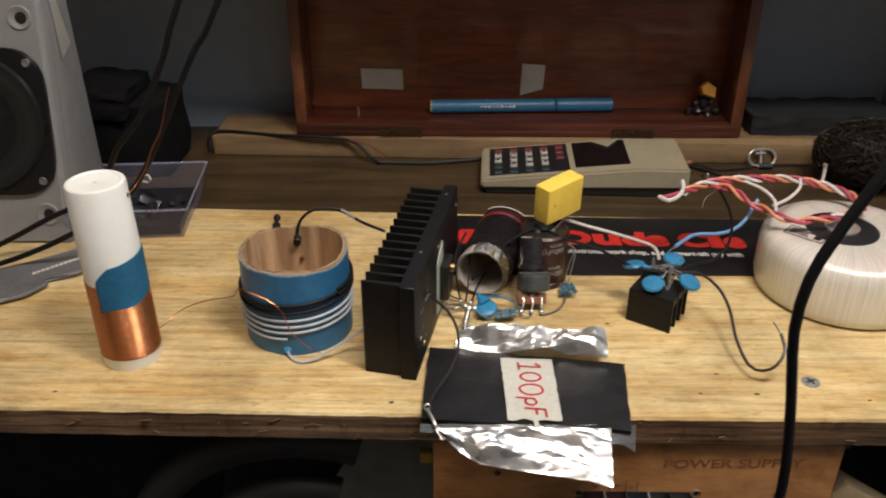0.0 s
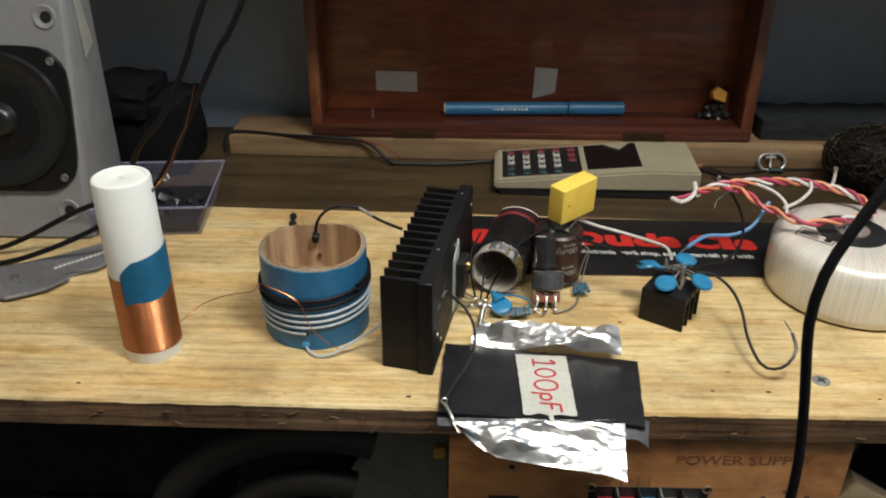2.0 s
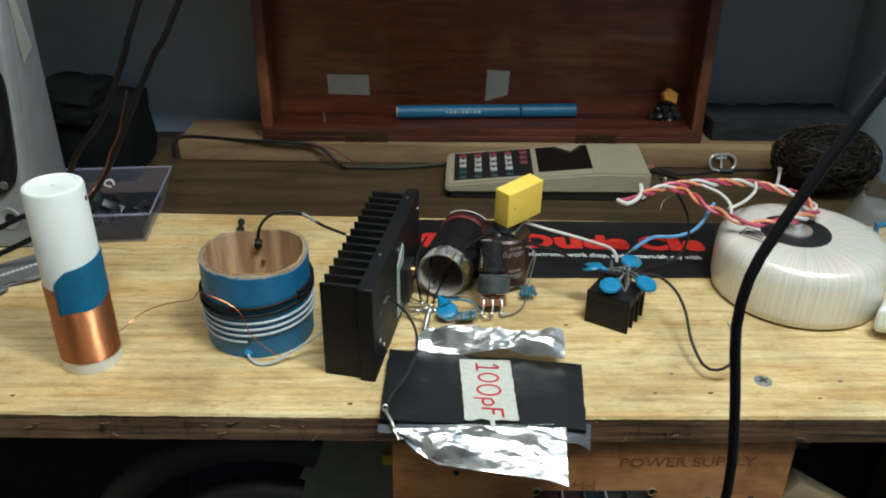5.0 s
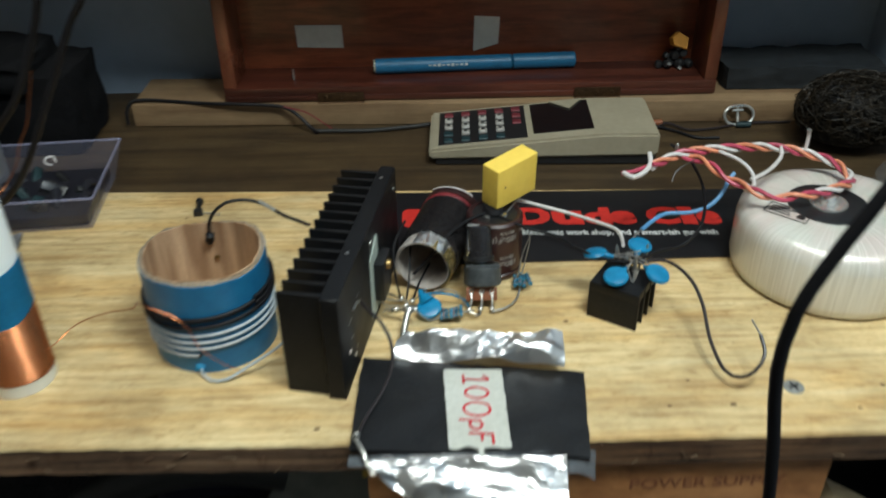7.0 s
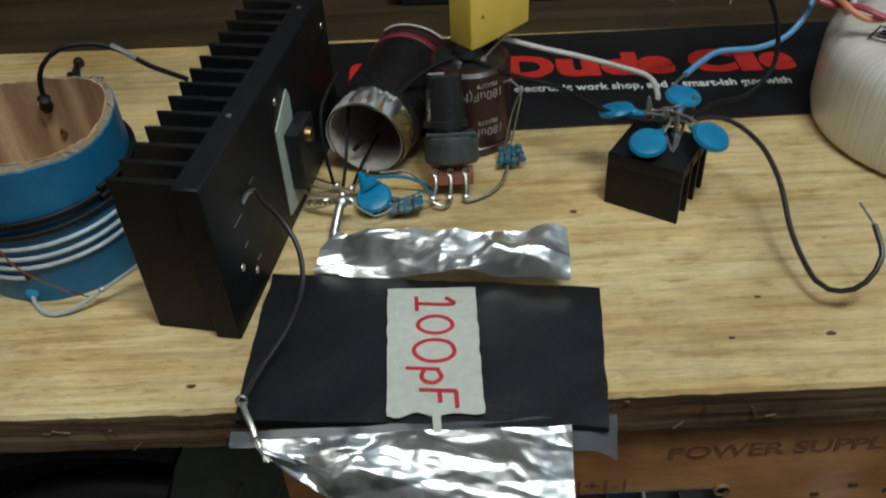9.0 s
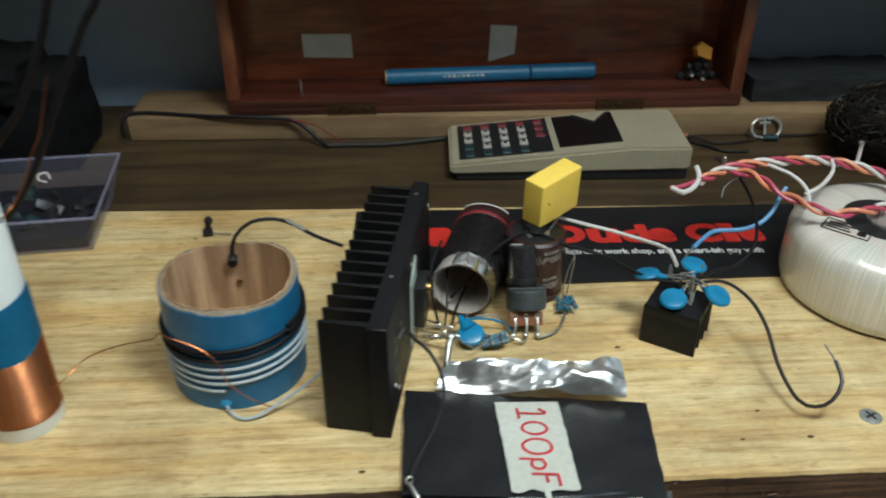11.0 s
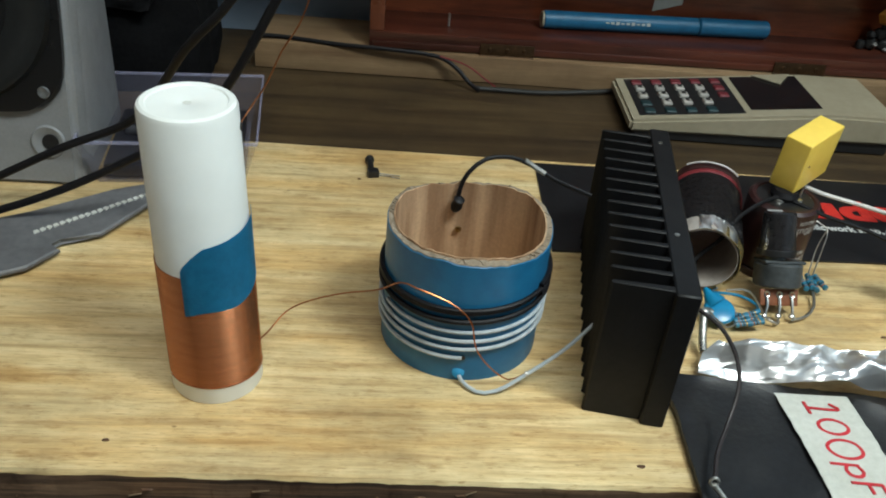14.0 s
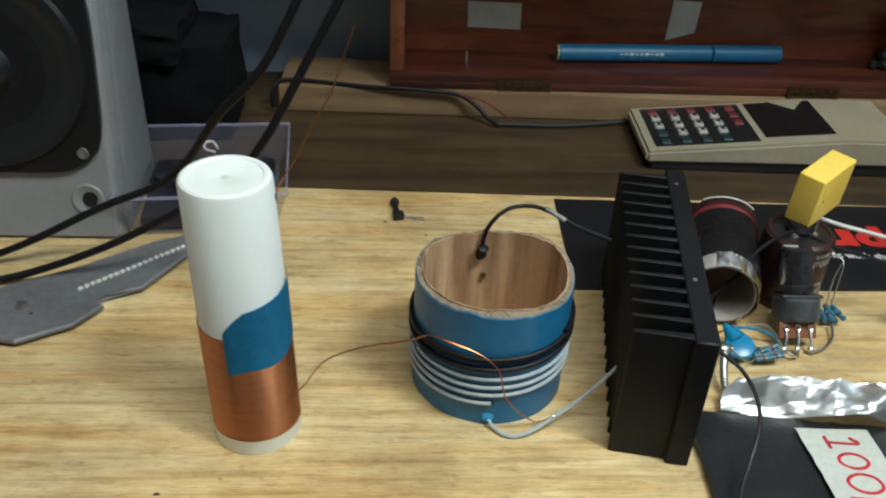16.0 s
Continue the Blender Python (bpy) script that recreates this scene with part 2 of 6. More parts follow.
KNOT = mat("dark_wood_knot", (0.13, 0.060, 0.026), (0.07, 0.032, 0.014), 500, 0.7)
DARKMETAL = mat("dull_grey_can", (0.11, 0.12, 0.125), (0.06, 0.066, 0.07), 300, 0.38, metal=0.4)
INK = mat("brown_pencil_ink", (0.30, 0.115, 0.050), None, 300, 0.7)
KEYDARK = mat("dark_blue_key", (0.010, 0.036, 0.042), None, 200, 0.5)
KEYRED = mat("red_key", (0.17, 0.024, 0.032), None, 200, 0.5)
KEYWHITE = mat("white_key", (0.38, 0.36, 0.33), None, 200, 0.45)
INSUL = mat("pale_green_insulator", (0.46, 0.52, 0.46), None, 250, 0.6)
WINDOWBLK = mat("dark_display_window", (0.008, 0.007, 0.008), None, 150, 0.12, coat=0.5)
PURPLE = mat("dark_blue_cloth", (0.012, 0.012, 0.035), None, 200, 0.9)
# grey raised to make up for the weak light under the bench
GREYSHEET = mat("brightened_grey_sheet", (0.34, 0.335, 0.285), (0.24, 0.24, 0.205), 90, 0.6, wear=0.3)
HOSE = mat("dark_grey_hose", (0.024, 0.023, 0.021), None, 60, 0.6)
SMOKED = mat("smoked_tub_contents", (0.02, 0.02, 0.028), (0.008, 0.008, 0.012), 120, 0.35)


def film_foil(name, r0, r1):
    m, nt, b = _tree(name)
    co = _coords(nt, (1, 1, 1))
    b.inputs["Base Color"].default_value = (0.92, 0.92, 0.92, 1)
    b.inputs["Metallic"].default_value = 1.0
    n1 = _noise(nt, co, 140, 6, 0.6, 1.2)
    nt.links.new(_ramp(nt, n1, [(0.3, (r0,) * 3), (0.7, (r1,) * 3)]), b.inputs["Roughness"])
    v = _node(nt, "ShaderNodeTexVoronoi", Scale=150.0)
    v.feature = "DISTANCE_TO_EDGE"
    nt.links.new(co, v.inputs["Vector"])
    _bump(nt, b, _mix(nt, v.outputs["Distance"], n1, 0.6, "MIX"), 0.15, 0.0006)
    return m


def copper_winding():
    m, nt, b = _tree("close_wound_copper")
    base = _ramp(nt, _noise(nt, _coords(nt, (20, 20, 900)), 1.0, 3), [(0.3, (0.58, 0.215, 0.092)), (0.7, (0.72, 0.285, 0.130))])
    nt.links.new(base, b.inputs["Base Color"])
    b.inputs["Metallic"].default_value = 0.95
    b.inputs["Roughness"].default_value = 0.25
    return m


def cardboard():
    m, nt, b = _tree("corrugated_cardboard")
    co = _coords(nt, (1, 1, 1))
    col = _ramp(nt, _noise(nt, _coords(nt, (130, 130, 10)), 1.0, 4), [(0.36, (0.30, 0.165, 0.085)), (0.62, (0.60, 0.385, 0.225))])
    col = _mix(nt, col, _ramp(nt, _noise(nt, co, 900, 3), [(0.3, (0.8, 0.8, 0.8)), (0.7, (1, 1, 1))]), 0.8)
    nt.links.new(col, b.inputs["Base Color"])
    b.inputs["Roughness"].default_value = 0.85
    return m


def toroid_film():
    m, nt, b = _tree("pearly_winding_film")
    tc = nt.nodes.new("ShaderNodeTexCoord")
    sep = nt.nodes.new("ShaderNodeSeparateXYZ")
    nt.links.new(tc.outputs["Object"], sep.inputs[0])
    ang = nt.nodes.new("ShaderNodeMath")
    ang.operation = "ARCTAN2"
    nt.links.new(sep.outputs[1], ang.inputs[0])
    nt.links.new(sep.outputs[0], ang.inputs[1])
    com = nt.nodes.new("ShaderNodeCombineXYZ")
    nt.links.new(ang.outputs[0], com.inputs[0])
    nt.links.new(sep.outputs[2], com.inputs[2])
    mp = nt.nodes.new("ShaderNodeMapping")
    mp.inputs["Scale"].default_value = (46, 1, 14)
    nt.links.new(com.outputs[0], mp.inputs[0])
    n1 = _noise(nt, mp.outputs[0], 1.0, 5, 0.65)
    col = _ramp(nt, n1, [(0.30, (0.60, 0.575, 0.50)), (0.55, (0.75, 0.725, 0.65)), (0.8, (0.88, 0.87, 0.83))])
    top = _ramp(nt, sep.outputs[2], [(0.030, (0, 0, 0)), (0.037, (1, 1, 1))])
    tint = _ramp(nt, _noise(nt, _coords(nt, (1, 1, 1)), 38, 3), [(0.35, (0.80, 0.84, 0.82)), (0.6, (0.95, 0.80, 0.82))])
    nt.links.new(_mix(nt, col, _mix(nt, col, tint, 0.8), top, "MIX"), b.inputs["Base Color"])
    b.inputs["Roughness"].default_value = 0.25
    b.inputs["Metallic"].default_value = 0.12
    b.inputs["Coat Weight"].default_value = 0.4
    _bump(nt, b, n1, 0.35, 0.0012)
    return m


def clear_plastic(name, tint, rough=0.08, alpha=0.28):
    m, nt, b = _tree(name)
    b.inputs["Base Color"].default_value = (*tint, 1)
    b.inputs["Roughness"].default_value = rough
    b.inputs["Alpha"].default_value = alpha
    b.inputs["Specular IOR Level"].default_value = 0.6
    return m


def lamp_glow():
    m, nt, b = _tree("lamp_diffuser")
    b.inputs["Emission Color"].default_value = (1, 0.93, 0.80, 1)
    b.inputs["Emission Strength"].default_value = 4.0
    return m


FOILSOFT = film_foil("creased_soft_foil", 0.34, 0.50)
FOIL, COPPER, CARD, TOROID = film_foil("aluminium_foil", 0.28, 0.44), copper_winding(), cardboard(), toroid_film()
TUBCLEAR = clear_plastic("clear_tub_plastic", (0.24, 0.24, 0.33), 0.12, 0.20)
TUBRIM = clear_plastic("pale_tub_rim", (0.38, 0.38, 0.54), 0.15, 0.34)
BAGCLEAR = clear_plastic("clear_bag_plastic", (0.55, 0.60, 0.66), 0.2, 0.10)
SLEEVE = clear_plastic("grey_clear_sleeve", (0.15, 0.17, 0.19), 0.15, 0.36)
GLOW = lamp_glow()


# ---- shaping helpers ----
def thing(name, at, label, category, group="", kind=""):
    """An Empty at the base of a thing, under which its parts hang."""
    ob = new(name)
    ob.location = at
    ob.empty_display_size = 0.01
    return tagged(ob, label, category, group, kind)


def mesh_of(name, bm, material, smooth=40):
    me = bpy.data.meshes.new(name)
    bmesh.ops.recalc_face_normals(bm, faces=bm.faces)
    bm.to_mesh(me)
    bm.free()
    for m in material if isinstance(material, (list, tuple)) else (material,):
        me.materials.append(m)
    if smooth:
        me.shade_smooth()
        me.set_sharp_from_angle(angle=radians(smooth))
    return me


def part(name, bm, material, parent, label="", smooth=40):
    ob = new(name, mesh_of(name, bm, material, smooth))
    ob.parent = parent
    if parent.type == "EMPTY":
        ob.matrix_parent_inverse = Matrix.Translation(parent.location).inverted()
    if label:
        ob["label"] = label
    return ob


def single(name, bm, material, label, category, group="", kind="", smooth=40):
    return tagged(new(name, mesh_of(name, bm, material, smooth)), label, category, group, kind)


def box(x0, x1, y0, y1, z0, z1, bevel=0.0, m=None, bm=None, seg=2):
    own = bmesh.new()
    bmesh.ops.create_cube(own, size=1.0)
    for v in own.verts:
        v.co = Vector(((x0 + x1) / 2 + v.co.x * (x1 - x0), (y0 + y1) / 2 + v.co.y * (y1 - y0), (z0 + z1) / 2 + v.co.z * (z1 - z0)))
    if bevel:
        bmesh.ops.bevel(own, geom=own.edges[:], offset=bevel, segments=seg, affect="EDGES", profile=0.6)
    return _join(own, m, bm)


def _join(own, m, bm):
    if m is not None:
        own.transform(m)
    if bm is None:
        return own
    me = bpy.data.meshes.new("tmp")
    own.to_mesh(me)
    own.free()
    bm.from_mesh(me)
    bpy.data.meshes.remove(me)
    return bm


def lathe(profile, seg=48, m=None, bm=None, wobble=None):
    """A turned body: (radius, height) pairs round the z axis; radius 0 closes it."""
    own = bmesh.new()
    rings = []
    for r, z in profile:
        if r <= 1e-9:
            rings.append([own.verts.new((0, 0, z))])
        else:
            ring = []
            for i in range(seg):
                a = 2 * math.pi * i / seg
                k, dz = wobble(a, r, z) if wobble else (1.0, 0.0)
                ring.append(own.verts.new((r * k * math.cos(a), r * k * math.sin(a), z + dz)))
            rings.append(ring)
    for p, q in zip(rings, rings[1:]):
        for i in range(seg):
            j = (i + 1) % seg
            if len(p) == 1 and len(q) == 1:
                continue
            if len(p) == 1:
                own.faces.new((p[0], q[j], q[i]))
            elif len(q) == 1:
                own.faces.new((p[i], p[j], q[0]))
            else:
                own.faces.new((p[i], p[j], q[j], q[i]))
    return _join(own, m, bm)


def rod(a, b, r, seg=20, bevel=0.0, bm=None, r2=None):
    """A round bar from a to b."""
    a, b = Vector(a), Vector(b)
    length = (b - a).length
    r2 = r if r2 is None else r2
    e = bevel or min(r, length) * 0.08
    m = Matrix.Translation(a) @ (b - a).to_track_quat("Z", "Y").to_matrix().to_4x4()
    return lathe([(0, 0), (r - e, 0), (r, e), (r2, length - e), (r2 - e, length), (0, length)], seg, m, bm)


def curve_points(pts, step):
    """A smooth line through the points."""
    p = [Vector(q) for q in pts]
    p = [2 * p[0] - p[1]] + p + [2 * p[-1] - p[-2]]
    out = []
    for a, b, c, d in zip(p, p[1:], p[2:], p[3:]):
        n = max(2, int((c - b).length / step))
        for i in range(n):
            t = i / n
            out.append(0.5 * (2 * b + (c - a) * t + (2 * a - 5 * b + 4 * c - d) * t * t + (3 * b - a - 3 * c + d) * t**3))
    out.append(p[-2].copy())
    return out


def wire(pts, r, seg=8, step=0.003, bm=None, smooth=True):
    """A bent wire of radius r along the points."""
    own = bmesh.new()
    line = curve_points(pts, step) if smooth else [Vector(q) for q in pts]
    up, rings = Vector((0.31, 0.17, 0.93)), []
    for i, p in enumerate(line):
        d = (line[min(i + 1, len(line) - 1)] - line[max(i - 1, 0)])
        d = d.normalized() if d.length > 1e-9 else Vector((0, 0, 1))
        side = up - d * up.dot(d)
        side = side.normalized() if side.length > 1e-6 else d.orthogonal().normalized()
        up = side
        other = d.cross(side)
        rings.append([own.verts.new(p + r * (math.cos(a) * side + math.sin(a) * other)) for a in (2 * math.pi * k / seg for k in range(seg))])
    for p, q in zip(rings, rings[1:]):
        for i in range(seg):
            own.faces.new((p[i], p[(i + 1) % seg], q[(i + 1) % seg], q[i]))
    own.faces.new(rings[0][::-1])
    own.faces.new(rings[-1])
    return _join(own, None, bm)


def prism(poly, z0, z1, m=None, bm=None, bevel=0.0):
    """A flat shape (x, y corners) with thickness."""
    own = bmesh.new()
    lo, hi = [own.verts.new((x, y, z0)) for x, y in poly], [own.verts.new((x, y, z1)) for x, y in poly]
    own.faces.new(lo[::-1])
    own.faces.new(hi)
    n = len(poly)
    for i in range(n):
        own.faces.new((lo[i], lo[(i + 1) % n], hi[(i + 1) % n], hi[i]))
    if bevel:
        bmesh.ops.bevel(own, geom=[e for e in own.edges if abs(e.verts[0].co.z - e.verts[1].co.z) < 1e-6], offset=bevel, segments=1, affect="EDGES")
    return _join(own, m, bm)


def crushed(nx, ny, place, amount, seed, thick=0.0002):
    """Crumpled foil: nearly flat facets that meet in sharp ridges and valleys."""
    rnd, away = random.Random(seed), Vector((0, -0.45, 0.89))
    wide, deep = (place(1, 0) - place(0, 0)).length, (place(0.5, 1) - place(0.5, 0)).length
    ridges = []
    for k in range(40):
        a = rnd.gauss(0, 0.30) if k % 3 else rnd.uniform(0, math.pi)
        small = k > 26
        ridges.append((rnd.uniform(0, wide), rnd.uniform(0, deep), math.cos(a), math.sin(a), rnd.uniform(0.0012, 0.003) if small else rnd.uniform(0.004, 0.011), rnd.uniform(0.003, 0.010) if small else rnd.uniform(0.014, 0.045), rnd.choice((-1, 1)) * rnd.uniform(0.5, 1.0) * (0.7 if small else 1.0)))

    def fold(u, v):
        p, h = place(u, v), 0.0
        x, y = u * wide + 0.0008 * noise.noise(p * 160), v * deep + 0.0008 * noise.noise(p * 160 + Vector((7, 0, 0)))
        for cx, cy, ca, sa, reach, run, lift in ridges:
            along, across = abs((x - cx) * ca + (y - cy) * sa), abs((y - cy) * ca - (x - cx) * sa)
            if across < reach and along < run:
                h += lift * (reach - across) * (1 - along / run)
        return p + away * (amount * h + 0.00012 * noise.noise(p * 420))

    return sheet(nx, ny, fold, thick)


def sheet(nx, ny, place, thick=0.0004, bm=None):
    """A thin sheet with two sides: place(u, v) gives the points."""
    own = bmesh.new()
    grid = [[own.verts.new(place(i / nx, j / ny)) for i in range(nx + 1)] for j in range(ny + 1)]
    for j in range(ny):
        for i in range(nx):
            own.faces.new((grid[j][i], grid[j][i + 1], grid[j + 1][i + 1], grid[j + 1][i]))
    bmesh.ops.recalc_face_normals(own, faces=own.faces)
    bmesh.ops.solidify(own, geom=own.faces[:], thickness=thick)
    return _join(own, None, bm)


def turned(at, rz=0.0, rx=0.0, ry=0.0):
    return pose(*at, rx, ry, rz)


def letters(text, size, m, depth=0.0002, bend=None, bold=0.0):
    """Words in the built-in font as a mesh, placed by m."""
    cu = bpy.data.curves.new("words", "FONT")
    cu.body, cu.size, cu.extrude, cu.align_x, cu.align_y = text, size, depth, "LEFT", "BOTTOM_BASELINE"
    cu.resolution_u = 3
    cu.offset = bold
    ob = bpy.data.objects.new("words", cu)
    scene.collection.objects.link(ob)
    bpy.context.view_layer.update()
    me = bpy.data.meshes.new_from_object(ob.evaluated_get(bpy.context.evaluated_depsgraph_get()))
    bpy.data.objects.remove(ob)
    own = bmesh.new()
    own.from_mesh(me)
    bpy.data.meshes.remove(me)
    if bend:
        for v in own.verts:
            v.co = bend(v.co)
    own.transform(m)
    return own


# ---- the room ----
def room():
    for name, b, m in (
        ("floor", (-1.6, 0.385, -2.2, 0.715, -0.05, 0.0), CARPET),
        ("wall_north", (-1.7, 0.485, 0.715, 0.815, 0.0, 2.35), WALL),
        ("wall_east", (0.385, 0.485, -2.2, 0.715, 0.0, 2.35), WALL),
        ("wall_west", (-1.7, -1.6, -2.2, 0.715, 0.0, 2.35), PLASTER),
        ("wall_south", (-1.7, 0.485, -2.3, -2.2, 0.0, 2.35), PLASTER),
        ("ceiling", (-1.7, 0.485, -2.3, 0.815, 2.35, 2.45), PLASTER),
    ):
        text = {"floor": "dark carpeted workshop floor", "ceiling": "pale plastered ceiling"}.get(name, "blue-grey painted wall" if m is WALL else "pale plastered wall")
        single(name, box(*b), m, text, name.split("_")[0], kind="structure", smooth=0)
    panel = thing("ceiling_light", (-0.06, -0.22, 2.35), "square white ceiling light panel", "ceiling light")
    part("frame", box(-0.48, 0.36, -0.54, 0.10, 2.318, 2.35, 0.004), WHITE, panel)
    part("diffuser", box(-0.46, 0.34, -0.52, 0.08, 2.306, 2.3175, 0.003), GLOW, panel, "glowing diffuser")
    lamp = thing("pendant_lamp", (0.262, 0.16, 2.35), "small white work lamp hanging over the bench", "lamp")
    part("housing", box(0.142, 0.382, 0.07, 0.25, 1.505, 1.535, 0.004), WHITE, lamp)
    part("diffuser", box(0.152, 0.372, 0.08, 0.24, 1.492, 1.506, 0.005), GLOW, lamp, "glowing white diffuser")
    for x in (0.24, 0.33):
        part("cord", rod((x, 0.16, 1.53), (x, 0.16, 2.35), 0.002, 8), RUBBER, lamp)


def workbench():
    bench = thing("workbench", (0, 0.33, 0), "pine-topped workbench with a dark grimy plywood front edge", "workbench")

    def seam(x):
        return 0.5485 - 0.031 * x

    def plank(x0, x1, near, far, z0, z1, rag):
        own = bmesh.new()
        n, rows = 420, []
        for i in range(n + 1):
            x = x0 + (x1 - x0) * i / n
            j = rag * noise.noise((x * 90, 0, 0)) + rag * 0.7 * noise.noise((x * 330, 3, 0))
            dz = rag * 0.6 * noise.noise((x * 140, 7, 0))
            y, yf = near(x), far(x)
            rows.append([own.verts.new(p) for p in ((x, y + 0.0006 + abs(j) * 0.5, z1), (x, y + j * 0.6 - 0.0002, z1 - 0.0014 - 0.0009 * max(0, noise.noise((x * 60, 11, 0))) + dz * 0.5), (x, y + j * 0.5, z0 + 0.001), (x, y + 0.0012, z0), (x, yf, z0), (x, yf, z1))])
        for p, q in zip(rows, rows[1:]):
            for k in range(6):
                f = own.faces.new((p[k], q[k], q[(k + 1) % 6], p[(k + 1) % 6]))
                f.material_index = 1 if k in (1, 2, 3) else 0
        own.faces.new(rows[0][::-1])
        own.faces.new(rows[-1])
        return own

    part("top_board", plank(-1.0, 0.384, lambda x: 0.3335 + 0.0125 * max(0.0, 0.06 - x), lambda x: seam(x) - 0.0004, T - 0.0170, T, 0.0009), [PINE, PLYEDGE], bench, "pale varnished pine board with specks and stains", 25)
    part("rear_board", plank(-1.0, 0.384, seam, lambda x: 0.714, T - 0.016, T - 0.0006, 0.0002), [PLYREAR, PLYEDGE], bench, "brown plywood board at the back, darkened for shade", 25)
    for x0 in (-0.985, 0.335):
        part("leg", box(x0, x0 + 0.045, 0.40, 0.445, 0, T - 0.016, 0.003), PLYREAR, bench)
        part("leg", box(x0, x0 + 0.045, 0.66, 0.705, 0, T - 0.016, 0.003), PLYREAR, bench)
    for i, (x, y, r) in enumerate(((-0.175, 0.349, 0.0011), (-0.007, 0.343, 0.0013), (0.109, 0.413, 0.0012), (0.174, 0.352, 0.0014), (0.158, 0.368, 0.0010), (0.146, 0.352, 0.0009), (0.244, 0.362, 0.0011), (-0.103, 0.52, 0.0008), (-0.083, 0.508, 0.0007), (-0.262, 0.352, 0.001), (0.228, 0.348, 0.0009))):
        part("knot", lathe([(r * 0.8, T - 0.0003), (r * 0.7, T + 0.0002), (0, T + 0.0002)], 9, Matrix.Translation((x, y, 0)) @ Matrix.Diagonal((1.5, 0.8, 1, 1)) @ Matrix.Translation((0, 0, 0)), wobble=lambda a, r, z: (1 + 0.12 * math.sin(3 * a + x * 90), 0)), KNOT, bench, "small dark knot")
    rnd = random.Random(12)
    for i in range(18):
        x, z, s = rnd.uniform(-0.32, 0.36), T - rnd.uniform(0.002, 0.0150), rnd.uniform(0.0005, 0.0012)
        part("chip", lathe([(s, 0.0002), (s * 0.6, -0.0003), (0, -0.0004)], 7, pose(x, 0.3329 + 0.0125 * max(0.0, 0.06 - x), z, 90, 0, 0) @ Matrix.Diagonal((rnd.uniform(0.6, 2.2), rnd.uniform(0.3, 0.8), -1, 1)), wobble=lambda a, r, zz: (1 + 0.3 * math.sin(2 * a + x * 70), 0)), KNOT, bench, "dark chip" if i == 0 else "")
    for i in range(22):
        x, z, s, a = rnd.uniform(-0.32, 0.36), T - rnd.uniform(0.003, 0.0145), rnd.uniform(0.0010, 0.0032), rnd.gauss(0, 30)
        part("splinter", box(-s, s, -0.0003, 0.0002, -0.00016, 0.00016, 0, pose(x, 0.3329 + 0.0125 * max(0.0, 0.06 - x), z, 0, a, 0)), CHIPPED, bench, "pale splinter" if i == 0 else "", 0)
    sc = lathe([(0, 0.0007), (0.0038, 0.0007), (0.0046, 0.0003), (0.0046, -0.001)], 24, Matrix.Translation((0.204, 0.362, T)))
    screw = part("screw", sc, BAREWIRE, bench, "countersunk cross-head screw")
    slot = box(-0.0026, 0.0026, -0.0005, 0.0005, 0.0005, 0.0009, 0, turned((0.204, 0.362, T), 25))
    box(-0.0005, 0.0005, -0.0026, 0.0026, 0.0005, 0.00092, 0, turned((0.204, 0.362, T), 25), slot)
    part("cross_slot", slot, BLACKPL, screw, "", 0)


def back_strip():
    m = turned((-0.170, 0.6505, T), -1.6)
    single("wooden_batten", box(0, 0.545, 0, 0.05, 0, 0.0162, 0.0008, m), PINERAW, "raw pine batten along the back of the bench, darkened for shade", "batten")


def wall_shelf():
    sh = thing("wall_shelf", (0, 0.70, 0.896), "orange pine shelf board above the bench", "shelf")
    part("board", box(-1.0, 0.384, 0.60, 0.714, 0.896, 0.914, 0.0015), SHELFWOOD, sh)


